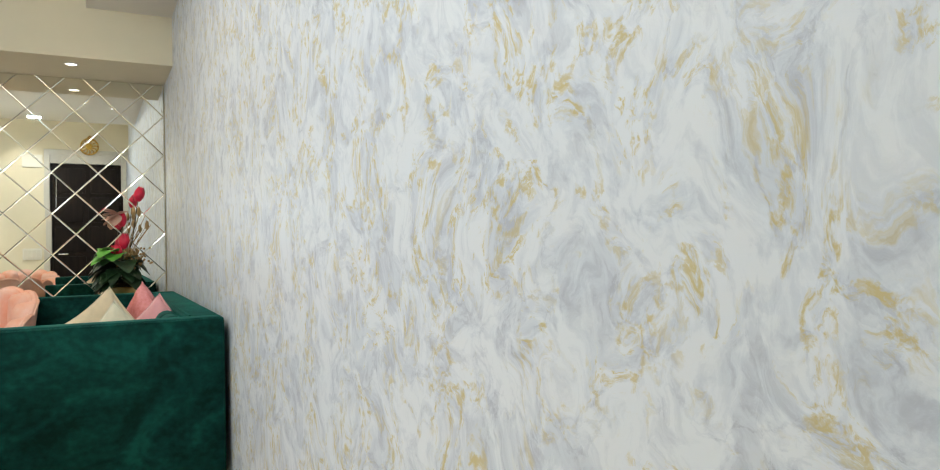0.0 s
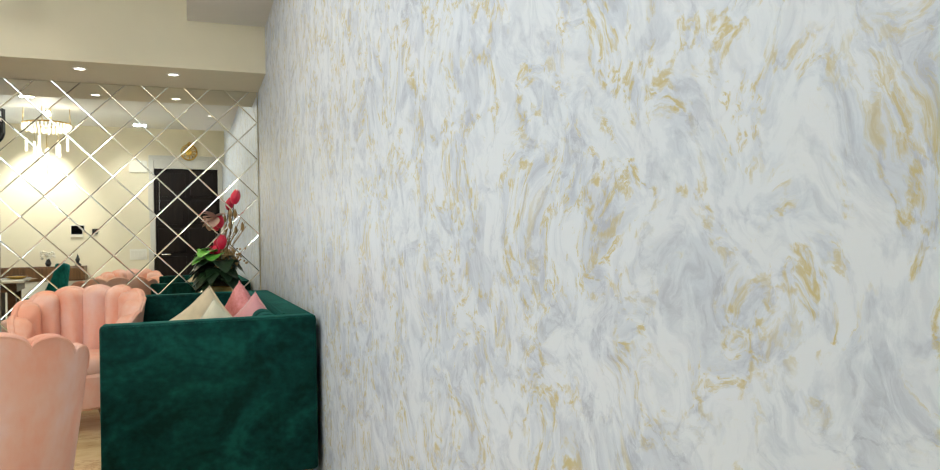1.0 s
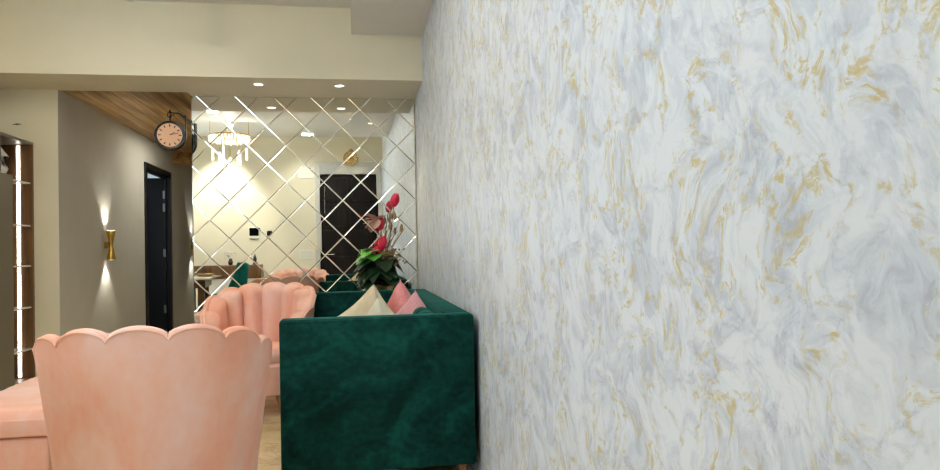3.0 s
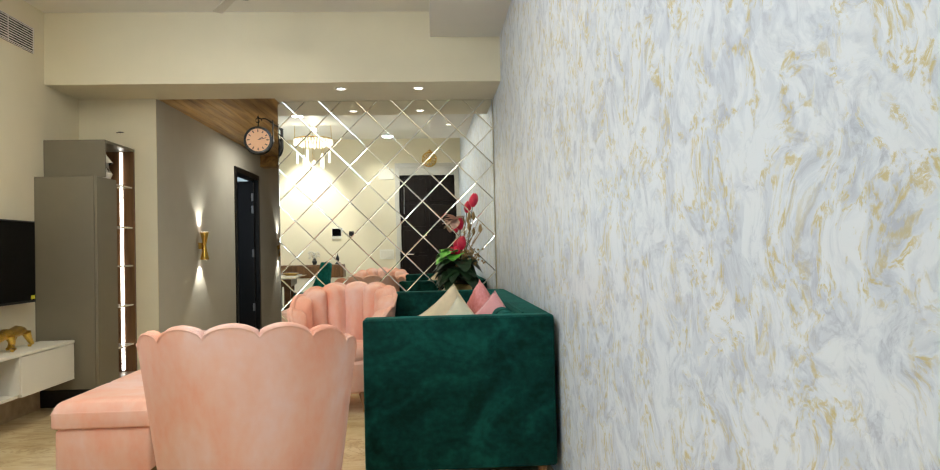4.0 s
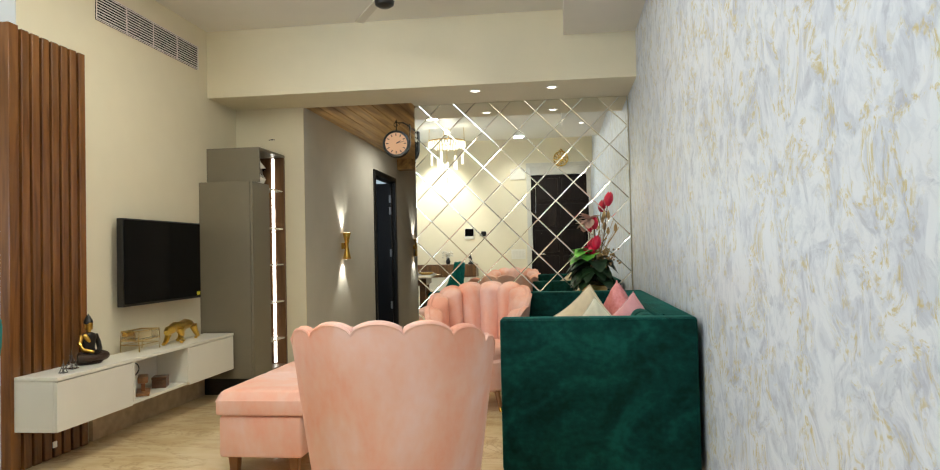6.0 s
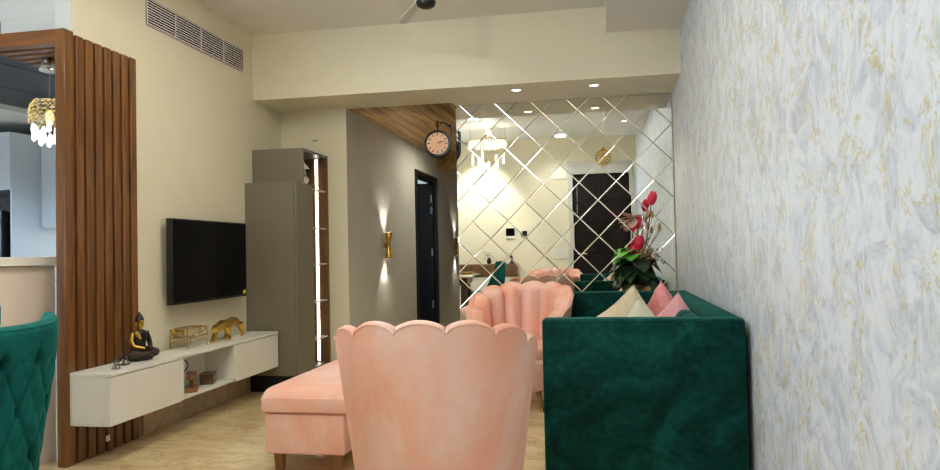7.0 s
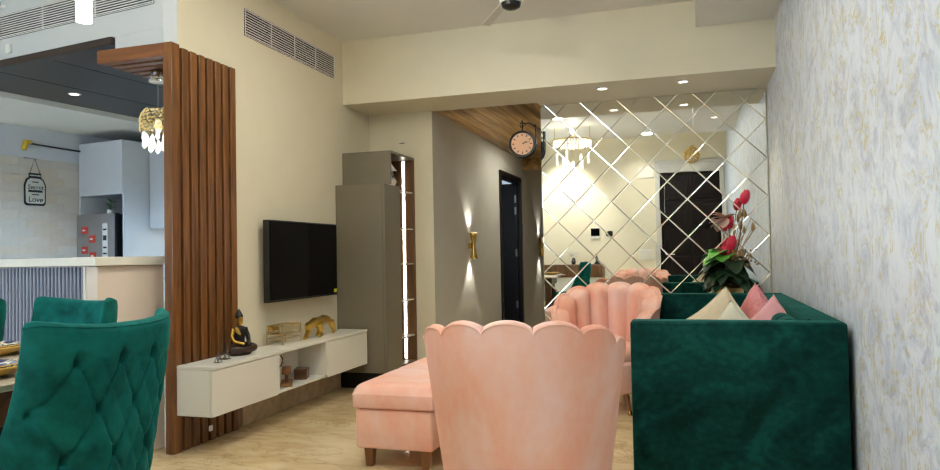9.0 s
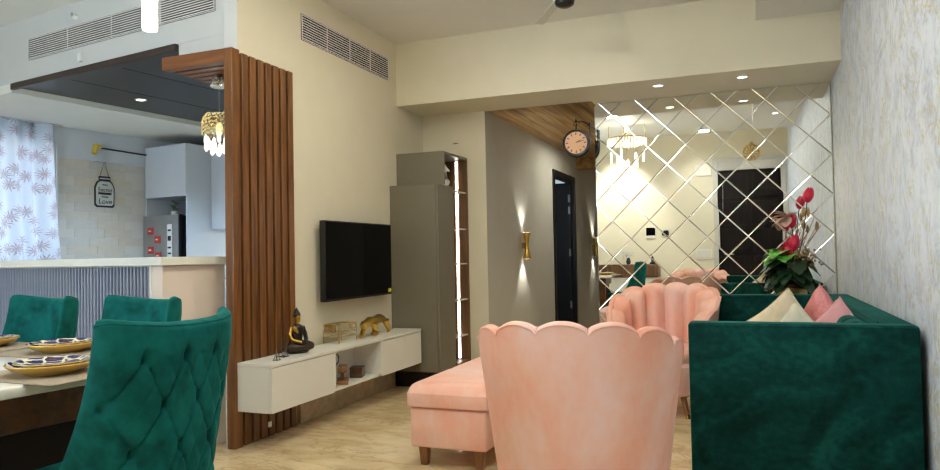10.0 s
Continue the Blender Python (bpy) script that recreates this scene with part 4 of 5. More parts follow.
sprig = thing("potted_sprig", "small green plant standing on the fridge", "plant", KM @ pose(-3.17, 2.02, 1.57))
part("pot", lathe([(0.03, 0), (0.035, 0.05), (0.03, 0.05)], 16), quartz, sprig)
bm = bmesh.new()
rnd = random.Random(4)
for k in range(18):
    a = rnd.uniform(0, 6.28)
    leaf((0, 0, 0.04 + 0.006 * k), (math.cos(a), math.sin(a), 0.5), 0.08, 0.013, 0.02, bm)
part("foliage", bm, sprig_green, sprig)

upper = thing("wall_cabinet", "pale grey kitchen wall cabinet on the back wall", "cabinet", KM @ pose(-2.815, 2.20, 1.42))
part("body", box((0.0, 0.02, 0), (1.6, 0.36, 0.86)), pale_lacquer, upper)
for k in range(3):
    part("door", box((0.003 + k * 0.533, 0.0, 0.0), (0.53 + k * 0.533, 0.019, 0.86), 0.002, 1), pale_lacquer, upper)
lower = thing("base_cabinet", "pale kitchen base cabinet with white worktop", "cabinet", KM @ pose(-2.815, 1.985, 0))
part("body", box((0, 0, 0), (1.9, 0.58, 0.86)), pale_lacquer, lower)
part("worktop", box((0, -0.02, 0.862), (1.9, 0.58, 0.90), 0.004), quartz, lower)

strip = thing("under_cabinet_light", "slim white strip light under the kitchen wall cabinet", "lamp", KM @ pose(-2.70, 2.47, 1.405))
part("housing", box((0, 0, 0), (1.2, 0.03, 0.014), 0.002, 1), white_lacquer, strip)
part("diffuser", box((0.01, 0.004, -0.004), (1.19, 0.026, -0.0005)), lamp_glow, strip)
area_lamp("strip_light", KM @ pose(-2.1, 2.485, 1.398), 1.15, 0.02, 2.5, (0.9, 1.0, 0.95))

# tiled side wall
tile_mats = [material("kitchen_tile_%s" % n, c, 0.25, grain=0.08, scale=12) for n, c in (("cream", (0.66, 0.60, 0.52)), ("grey", (0.63, 0.59, 0.53)), ("sand", (0.66, 0.58, 0.48)))]
tiles = thing("wall_tiles", "glossy cream and grey brick-shaped wall tiles", "tiles", KM @ pose(-3.479, 0.96, 1.0))
tile_meshes = [finish(box((0.0, 0.0, 0), (0.0045, 0.307, 0.083), 0.001, 1), "tile", mt) for mt in tile_mats]
part("grout", box((0.0005, 0, 0), (0.003, 0.93, 1.10)), material("grout", (0.62, 0.58, 0.52), 0.8), tiles)
for r in range(13):
    for k in range(3):
        y = k * 0.31 + (0.0, 0.155, 0.08)[r % 3]
        if y + 0.306 > 0.94:
            continue
        piece("tile", rnd.choice(tile_meshes), tiles, Matrix.Translation((0.0005, y, r * 0.085)))

# hanging jar sign
ink = material("black_sign_ink", (0.015, 0.018, 0.02), 0.5)
card = material("pale_sign_board", (0.58, 0.60, 0.56), 0.5, grain=0.05)
sign = thing("hanging_sign", "jar-shaped wooden sign with lettering hung on the tiles", "sign", KM @ pose(-3.462, 1.42, 1.645, 0, 0, 90))


def jar_outline(k, bm, y0, y1):
    half = [(0.0, 0.0), (0.085, 0.0), (0.105, 0.018), (0.108, 0.20), (0.085, 0.255), (0.06, 0.27), (0.06, 0.315), (0.0, 0.315)]
    pts = [(x, z) for x, z in half] + [(-x, z) for x, z in half[-2:0:-1]]
    cz = 0.155
    f = [bm.verts.new((x * k, y0, cz + (z - cz) * k)) for x, z in pts]
    b = [bm.verts.new((x * k, y1, cz + (z - cz) * k)) for x, z in pts]
    bm.faces.new(f)
    bm.faces.new(b[::-1])
    for i in range(len(f)):
        j = (i + 1) % len(f)
        bm.faces.new((f[i], f[j], b[j], b[i]))
    return bm


part("board", jar_outline(1.0, bmesh.new(), -0.004, 0.004), ink, sign)
part("face", jar_outline(0.88, bmesh.new(), -0.007, -0.0045), card, sign, "pale lettered face")
part("lid_band", box((-0.058, -0.009, 0.262), (0.058, -0.0075, 0.285)), ink, sign)
part("cord", tube([(-0.05, 0, 0.31), (0, 0.002, 0.46), (0.05, 0, 0.31)], 0.0025, 6), walnut, sign)
part("hook", box((-0.10, -0.002, 0.452), (0.03, 0.008, 0.460)), steel, sign)
for x0, x1, z in ((-0.03, 0.03, 0.222), (-0.07, 0.07, 0.128), (-0.035, 0.035, 0.10)):
    part("lettering_bar", box((x0, -0.0092, z), (x1, -0.0075, z + (0.022 if z == 0.128 else 0.010))), ink, sign)
for word, z, size in (("Secret", 0.158, 0.062), ("Love", 0.035, 0.075)):
    fc = bpy.data.curves.new("lettering", "FONT")
    fc.body, fc.size, fc.align_x, fc.extrude, fc.shear = word, size, "CENTER", 0.001, 0.15
    fc.materials.append(ink)
    t = new("lettering", fc)
    t.parent, t.matrix_local = sign, pose(0, -0.0085, z, 90, 0, 0)

pipe = thing("gas_pipe", "black gas pipe with yellow valve under the ceiling", "pipe", KM @ pose(-3.44, 1.30, 2.22))
part("pipe", tube([(0.0, 0.05, 0.02), (0.0, 0.8, 0.0), (0.1, 1.2, 0.0)], 0.009, 8), black, pipe)
part("valve", tube([(0.01, 0.06, 0.03), (0.01, 0.01, 0.03), (0.01, -0.01, -0.05)], [0.02, 0.028, 0.022], 10), material("yellow_valve_paint", (0.75, 0.50, 0.04), 0.4), pipe, "yellow valve")


def curtain_material():
    m = material("sheer_printed_curtain", (0.8, 0.8, 0.82), 0.8)
    nt = m.node_tree
    p, out = nt.nodes["Principled BSDF"], nt.nodes["Material Output"]
    tc = nt.nodes.new("ShaderNodeTexCoord")
    def maths(op, a, b=0.0, c=0.0):
        n = nt.nodes.new("ShaderNodeMath")
        n.operation = op
        for k, val in enumerate((a, b, c)):
            if isinstance(val, float):
                n.inputs[k].default_value = val
            else:
                nt.links.new(val, n.inputs[k])
        return n.outputs[0]
    # fronds of nine fingers round scattered centres
    sep, flat = nt.nodes.new("ShaderNodeSeparateXYZ"), nt.nodes.new("ShaderNodeCombineXYZ")
    nt.links.new(tc.outputs["Object"], sep.inputs[0])
    nt.links.new(sep.outputs["Y"], flat.inputs["X"])
    nt.links.new(sep.outputs["Z"], flat.inputs["Y"])
    v, w = nt.nodes.new("ShaderNodeTexVoronoi"), nt.nodes.new("ShaderNodeTexNoise")
    v.voronoi_dimensions = "2D"
    v.inputs["Scale"].default_value, v.inputs["Randomness"].default_value = 7.6, 1.0
    w.inputs["Scale"].default_value, w.inputs["Detail"].default_value = 40, 2
    nt.links.new(flat.outputs[0], v.inputs["Vector"])
    nt.links.new(flat.outputs[0], w.inputs["Vector"])
    off, sp = nt.nodes.new("ShaderNodeVectorMath"), nt.nodes.new("ShaderNodeSeparateXYZ")
    off.operation = "SUBTRACT"
    nt.links.new(flat.outputs[0], off.inputs[0])
    nt.links.new(v.outputs["Position"], off.inputs[1])
    nt.links.new(off.outputs[0], sp.inputs[0])
    ang = maths("ARCTAN2", sp.outputs["Y"], sp.outputs["X"])
    rad = maths("SQRT", maths("ADD", maths("MULTIPLY", sp.outputs["X"], sp.outputs["X"]), maths("MULTIPLY", sp.outputs["Y"], sp.outputs["Y"])))
    finger = maths("MULTIPLY_ADD", maths("SINE", maths("MULTIPLY_ADD", w.outputs["Fac"], 9.0, maths("MULTIPLY", ang, 12.0))), 0.5, 0.5)
    a = maths("SUBTRACT", maths("MULTIPLY_ADD", rad, 13.0, 0.30), maths("MULTIPLY", finger, 0.75))
    r = nt.nodes.new("ShaderNodeValToRGB")
    e = r.color_ramp.elements
    e[0].position, e[0].color = 0.16, (0.47, 0.38, 0.42, 1)
    e[1].position, e[1].color = 0.50, (0.74, 0.80, 0.88, 1)
    nt.links.new(a, r.inputs[0])
    nt.links.new(r.outputs[0], p.inputs["Base Color"])
    tr, mix = nt.nodes.new("ShaderNodeBsdfTranslucent"), nt.nodes.new("ShaderNodeMixShader")
    nt.links.new(r.outputs[0], tr.inputs["Color"])
    mix.inputs[0].default_value = 0.55
    nt.links.new(p.outputs[0], mix.inputs[1])
    nt.links.new(tr.outputs[0], mix.inputs[2])
    nt.links.new(mix.outputs[0], out.inputs["Surface"])
    return m


curtain = thing("curtain", "sheer white window curtain with a leaf print", "curtain", KM @ pose(-3.40, -0.05, 0.9))


def folds(u, v):
    y = 1.0 * u - 0.10 * v * u
    return Vector((0.040 * math.sin(u * 34 + 0.8 * math.sin(v * 3) + 1.5 * math.sin(u * 9)) * (0.6 + 0.4 * (1 - v)) + 0.022 * math.sin(u * 14), y, 1.49 * v))


part("cloth", sheet(folds, 150, 12), curtain_material(), curtain, sharp=85)
part("rod", tube([(0, -0.1, 1.495), (0, 1.0, 1.495)], 0.012, 8), chrome, curtain)
win = tagged(thing("window", "white-framed kitchen window behind the curtain", "window", KM @ pose(-3.54, 0.15, 1.0)), kind="structure")
for lo, hi in (((-0.03, 0, 0), (0.03, 0.04, 1.25)), ((-0.03, 0.76, 0), (0.03, 0.80, 1.25)), ((-0.03, 0.04, 0), (0.03, 0.76, 0.04)), ((-0.03, 0.04, 1.21), (0.03, 0.76, 1.25)), ((-0.03, 0.38, 0.04), (0.03, 0.42, 1.21))):
    part("window_frame", box(lo, hi, 0.003, 1), white_lacquer, win)

# kitchen lights
recessed_spot("recessed_spot", KM @ Vector((-2.02, 0.80, 2.449)), "small round spotlight in the black kitchen ceiling", "kitchen spots")
amber = clear("amber_glass", (0.99, 0.95, 0.82), 0.08)
# emission on the dots stands in for bulb light coming through the shade
mosaic_gold = glowing("lit_gold_mosaic", (0.78, 0.60, 0.25), 0.22)
pend = thing("pendant_lamp", "amber glass pendant with crystal drops over the bar", "pendant lamp", pose(-2.018, 3.925, 0))
part("ceiling_rose", lathe([(0.052, 2.222), (0.055, 2.228), (0.05, 2.238), (0.02, 2.243)], 24), grille_white, pend, "white ceiling disc")
part("cord", tube([(0, 0, 2.22), (0, 0, 2.05)], 0.002, 6), chrome, pend)
part("shade", lathe([(0.025, 2.055), (0.075, 2.045), (0.10, 2.0), (0.105, 1.95), (0.10, 1.90), (0.094, 1.90), (0.099, 1.95), (0.094, 1.995), (0.07, 2.038)], 32, caps=False), amber, pend, "amber mosaic glass shade")
part("bulb", lathe([(0.008, 1.99), (0.020, 1.97), (0.024, 1.94), (0.016, 1.91), (0.004, 1.90)], 20), glowing("warm_bulb", (1.0, 0.85, 0.55), 0.8), pend, "glowing bulb")
dots = bmesh.new()
for k in range(210):
    a, z = k * 2.39996, 1.905 + 0.14 * ((k * 0.7549) % 1.0)
    r = 0.107 if z < 1.98 else 0.107 - 7.5 * (z - 1.98) ** 2
    bmesh.ops.create_icosphere(dots, subdivisions=1, radius=0.0065, matrix=Matrix.Translation((r * math.cos(a), r * math.sin(a), z)))
tagged(part("mosaic", dots, mosaic_gold, pend, "gold mosaic dots"), kind="stuff")
# crystals given emission to look lit by the bulbs beside them
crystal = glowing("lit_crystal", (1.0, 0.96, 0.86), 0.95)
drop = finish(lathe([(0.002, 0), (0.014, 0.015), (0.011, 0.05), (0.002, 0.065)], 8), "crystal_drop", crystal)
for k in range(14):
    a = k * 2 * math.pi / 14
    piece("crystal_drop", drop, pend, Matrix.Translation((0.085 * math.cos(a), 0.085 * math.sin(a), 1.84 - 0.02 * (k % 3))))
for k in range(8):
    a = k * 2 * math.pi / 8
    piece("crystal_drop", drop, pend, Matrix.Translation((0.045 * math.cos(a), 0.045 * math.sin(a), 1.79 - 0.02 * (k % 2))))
cup = thing("canopy_spot", "small chrome spotlight under the slatted canopy", "ceiling light", pose(-1.92, 3.81, 0))
part("housing", lathe([(0.030, 2.259), (0.042, 2.245), (0.042, 2.215), (0.034, 2.205), (0.030, 2.215)], 24, caps=False), chrome, cup)
part("lens", lathe([(0.031, 2.2155), (0.001, 2.2150)], 20), screen, cup, "dark unlit lens")
bulb("pendant_light", (-2.018, 3.925, 1.86), 5, WARM, 0.012)

# ---- chandelier over the table end ----
chan = thing("chandelier", "gold ring chandelier with glowing crystal tubes", "chandelier", pose(-0.46, 2.0, 0))
part("ceiling_plate", lathe([(0.30, 3.148), (0.31, 3.12), (0.30, 3.075), (0.27, 3.07), (0.26, 3.10), (0.001, 3.10)], 48), brass, chan, "brass ceiling plate with a deep rim")
for k in range(6):
    a = k * math.pi / 3 + 0.3
    lamp = part("lamp_cup", lathe([(0.03, 3.10), (0.035, 3.06), (0.028, 3.03), (0.024, 3.04)], 16, m=pose(0.17 * math.cos(a), 0.17 * math.sin(a), 0)), gold, chan)
    part("bulb", lathe([(0.006, 3.05), (0.02, 3.035), (0.014, 3.005), (0.002, 2.995)], 12, m=pose(0.17 * math.cos(a), 0.17 * math.sin(a), 0)), lamp_glow, lamp, "glowing bulb")
part("tier_ring", tube([(0.275 * math.cos(i * math.pi / 24), 0.275 * math.sin(i * math.pi / 24), 2.765) for i in range(48)], 0.008, 8, closed=True), gold, chan)
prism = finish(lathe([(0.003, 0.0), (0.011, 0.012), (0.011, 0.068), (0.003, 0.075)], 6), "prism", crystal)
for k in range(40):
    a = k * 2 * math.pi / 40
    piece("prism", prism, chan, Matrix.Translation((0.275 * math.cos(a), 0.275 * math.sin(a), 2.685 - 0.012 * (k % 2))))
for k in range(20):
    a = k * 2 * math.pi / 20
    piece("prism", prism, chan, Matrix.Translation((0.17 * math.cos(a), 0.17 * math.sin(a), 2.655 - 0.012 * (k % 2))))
for k in range(4):
    a = k * math.pi / 2
    part("rod", tube([(0.26 * math.cos(a), 0.26 * math.sin(a), 3.10), (0.27 * math.cos(a), 0.27 * math.sin(a), 2.765)], 0.004, 6), gold, chan)
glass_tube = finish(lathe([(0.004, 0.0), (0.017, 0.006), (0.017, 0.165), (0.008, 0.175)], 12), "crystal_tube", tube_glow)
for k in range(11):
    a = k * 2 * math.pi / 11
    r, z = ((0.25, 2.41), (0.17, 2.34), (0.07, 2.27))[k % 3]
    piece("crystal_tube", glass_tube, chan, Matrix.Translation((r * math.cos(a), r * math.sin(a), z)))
    part("wire", tube([(r * math.cos(a), r * math.sin(a), z + 0.175), (r * math.cos(a), r * math.sin(a), 2.75)], 0.0015, 4), gold, chan)
drop_ball = part("centre_drop", lathe([(0.003, 2.03), (0.018, 2.045), (0.022, 2.065), (0.016, 2.085), (0.003, 2.10)], 14), crystal, chan)
part("centre_wire", tube([(0, 0, 2.10), (0, 0, 3.10)], 0.002, 4), gold, chan)
bulb("chandelier_light", (-0.45, 2.0, 2.90), 52, SOFT, 0.03)


# ---- cushions on the sofa ----
def velour(name, colour):
    return material(name, colour, 0.7, grain=0.14, scale=14, bump=0.25, bump_scale=90, sheen=0.4)


cream_cloth = velour("cream_velour", (0.74, 0.62, 0.42))
ivory_cloth = velour("ivory_satin", (0.76, 0.72, 0.55))
rose_cloth = velour("rose_velour", (0.80, 0.38, 0.40))
rose_print = material("rose_gold_print", (0.80, 0.34, 0.35), 0.6, grain=0.5, scale=30, dark=(0.66, 0.20, 0.20), bump=0.3, bump_scale=60)


def pillow(m, side, thick, cloth, label):
    p = thing("cushion", label, "cushion", m, "sofa cushions")
    rn = random.Random(int(side * 1000) + len(label))
    ph = rn.uniform(0, 6)

    def face(sign):
        def fn(u, v):
            x, y = 2 * u - 1, 2 * v - 1
            pin = 1 - 0.10 * (1 - y * y), 1 - 0.10 * (1 - x * x)
            h = (max(0, 1 - x ** 4) * max(0, 1 - y ** 4)) ** 0.55
            wr = (0.09 * math.sin(5 * x + 3 * y + ph) * math.sin(4 * y + ph) + 0.05 * math.sin(11 * x - 7 * y + ph) * math.sin(9 * y + 5 * x)) * h
            return Vector((x * side / 2 * pin[0], sign * thick / 2 * (h + wr), y * side / 2 * pin[1]))
        return fn
    bm = sheet(face(1), 26, 26)
    sheet(face(-1), 26, 26, bm)
    bmesh.ops.remove_doubles(bm, verts=list(bm.verts), dist=0.0005)
    body = part("cover", bm, cloth, p, sharp=85)
    rim = [(x * side / 2 * (1 - 0.10 * (1 - y * y)), 0, y * side / 2 * (1 - 0.10 * (1 - x * x))) for x, y in
           [(-1 + 2 * i / 12, -1) for i in range(12)] + [(1, -1 + 2 * i / 12) for i in range(12)] + [(1 - 2 * i / 12, 1) for i in range(12)] + [(-1, 1 - 2 * i / 12) for i in range(12)]]
    part("seam", tube(rim, 0.004, 5, closed=True), cloth, body)


pillow(pose(1.345, 4.30, 0.645, 12, 52, -14), 0.355, 0.14, cream_cloth, "cream velour cushion propped on its corner on the sofa")
pillow(pose(1.40, 4.06, 0.605, 14, 43, -16), 0.335, 0.12, ivory_cloth, "ivory satin cushion leaning on the sofa seat")
pillow(pose(1.535, 4.42, 0.665, 10, 50, -55), 0.345, 0.13, rose_print, "rose cushion with gold flecks on the sofa")
pillow(pose(1.575, 4.10, 0.62, 12, 52, -30), 0.345, 0.13, rose_cloth, "plain rose pink cushion against the sofa back")

# ---- flowers behind the sofa ----
stand = thing("side_table", "small dark wooden corner table behind the sofa", "side table", pose(1.45, 5.98, 0))
part("tabletop", box((-0.24, -0.24, 0.60), (0.24, 0.24, 0.63), 0.006), table_wood, stand)
for sx in (-1, 1):
    for sy in (-1, 1):
        part("leg", box((sx * 0.2 - 0.02, sy * 0.2 - 0.02, 0), (sx * 0.2 + 0.02, sy * 0.2 + 0.02, 0.60)), table_wood, stand)
flowers = thing("flower_arrangement", "artificial red tulips with leaves and dried stems in a pot", "flowers", pose(1.46, 5.95, 0.631))
part("pot", lathe([(0.07, 0), (0.10, 0.05), (0.11, 0.17), (0.10, 0.17), (0.09, 0.10), (0.001, 0.10)], 24), brass, flowers)
rnd = random.Random(11)
for n in range(38):
    a = rnd.uniform(0, 6.28)
    bm = leaf((0.03 * math.cos(a), 0.03 * math.sin(a), rnd.uniform(0.20, 0.38)), (math.cos(a), math.sin(a), rnd.uniform(0.0, 0.6)), rnd.uniform(0.13, 0.18), rnd.uniform(0.060, 0.085), 0.12, bmesh.new(), 8, 0.08)
    part("leaf", bm, dark_leaf, flowers, sharp=85)
fresh = material("fresh_leaf_green", (0.13, 0.46, 0.05), 0.45, grain=0.3, scale=30)
for a, z, l, w in ((3.5, 0.40, 0.17, 0.075), (4.1, 0.43, 0.16, 0.085), (3.1, 0.45, 0.15, 0.055), (4.6, 0.40, 0.15, 0.08), (3.8, 0.37, 0.19, 0.075)):
    bm = leaf((-0.03, -0.06, z), (math.cos(a), math.sin(a) * 0.7, 0.42), l, w, 0.11, bmesh.new(), 12, 0.14)
    part("leaf", bm, fresh, flowers, "bright green leaf", sharp=85)
petal = material("red_petal", (0.74, 0.014, 0.065), 0.4, grain=0.25, scale=30)
stem_mat = material("brown_stem", (0.10, 0.07, 0.03), 0.6, grain=0.3, scale=40)
dry = material("dried_gold_stem", (0.42, 0.26, 0.10), 0.5, grain=0.4, scale=60)
dusky = material("dusky_pink_petal", (0.68, 0.43, 0.34), 0.6, grain=0.25, scale=30)
for x, y, z, tilt, s in ((0.125, 0, 0.80, 12, 1.0), (0.02, -0.02, 0.615, -4, 0.95), (0.025, -0.03, 0.455, 6, 1.0), (0.0, -0.05, 0.40, -15, 0.8)):
    st = part("stem", tube([(0.02, 0, 0.25), (x * 0.7, y, 0.25 + (z - 0.25) * 0.5), (x, y, z)], 0.004, 6), stem_mat, flowers)
    bud = bmesh.new()
    for k in range(5):
        def pet(u, v, k=k):
            a = (u - 0.5) * 1.7 + k * 2 * math.pi / 5
            r = s * 0.036 * (math.sin(math.pi * (0.10 + 0.80 * v)) ** 0.8) * (1 + 0.05 * (k % 2))
            return Matrix.Translation((x, y, z)) @ Matrix.Rotation(radians(tilt), 4, "Y") @ Vector((r * math.cos(a), r * math.sin(a), s * 0.115 * v * (1 - 0.15 * abs(2 * u - 1))))
        sheet(pet, 6, 10, bud)
    part("tulip", bud, petal, st, "red tulip bud", sharp=85)
bl = bmesh.new()
for k in range(6):
    a = 2.6 + k * 0.5
    leaf((-0.01, -0.04, 0.70), (math.cos(a), -0.3, 0.5 * math.sin(k * 1.3)), 0.10, 0.042, 0.0, bl)
part("blossom", bl, dusky, flowers, "dusky pink blossom", sharp=85)
for k in range(12):
    x, y, z = 0.06 + rnd.uniform(0, 0.17), rnd.uniform(-0.06, 0.06), rnd.uniform(0.5, 0.72)
    st = part("stem", tube([(0.03, 0, 0.28), (x * 0.6, y * 0.5, 0.25 + z * 0.4), (x, y, z)], 0.0022, 5), dry, flowers)
    if k % 3 == 0:
        part("seed_head", lathe([(0.003, 0), (0.015, 0.02), (0.013, 0.05), (0.002, 0.075)], 8, m=Matrix.Translation((x, y, z - 0.01))), dry, st)
bead = bmesh.new()
for k in range(70):
    a, r = rnd.uniform(0, 6.28), rnd.uniform(0.02, 0.14)
    bmesh.ops.create_icosphere(bead, subdivisions=1, radius=0.0095, matrix=Matrix.Translation((0.085 + r * math.cos(a), r * 0.5 * math.sin(a) - 0.04, 0.37 + rnd.uniform(-0.06, 0.09))))
tagged(part("berries", bead, dry, flowers, "clustered golden berries"), kind="stuff")

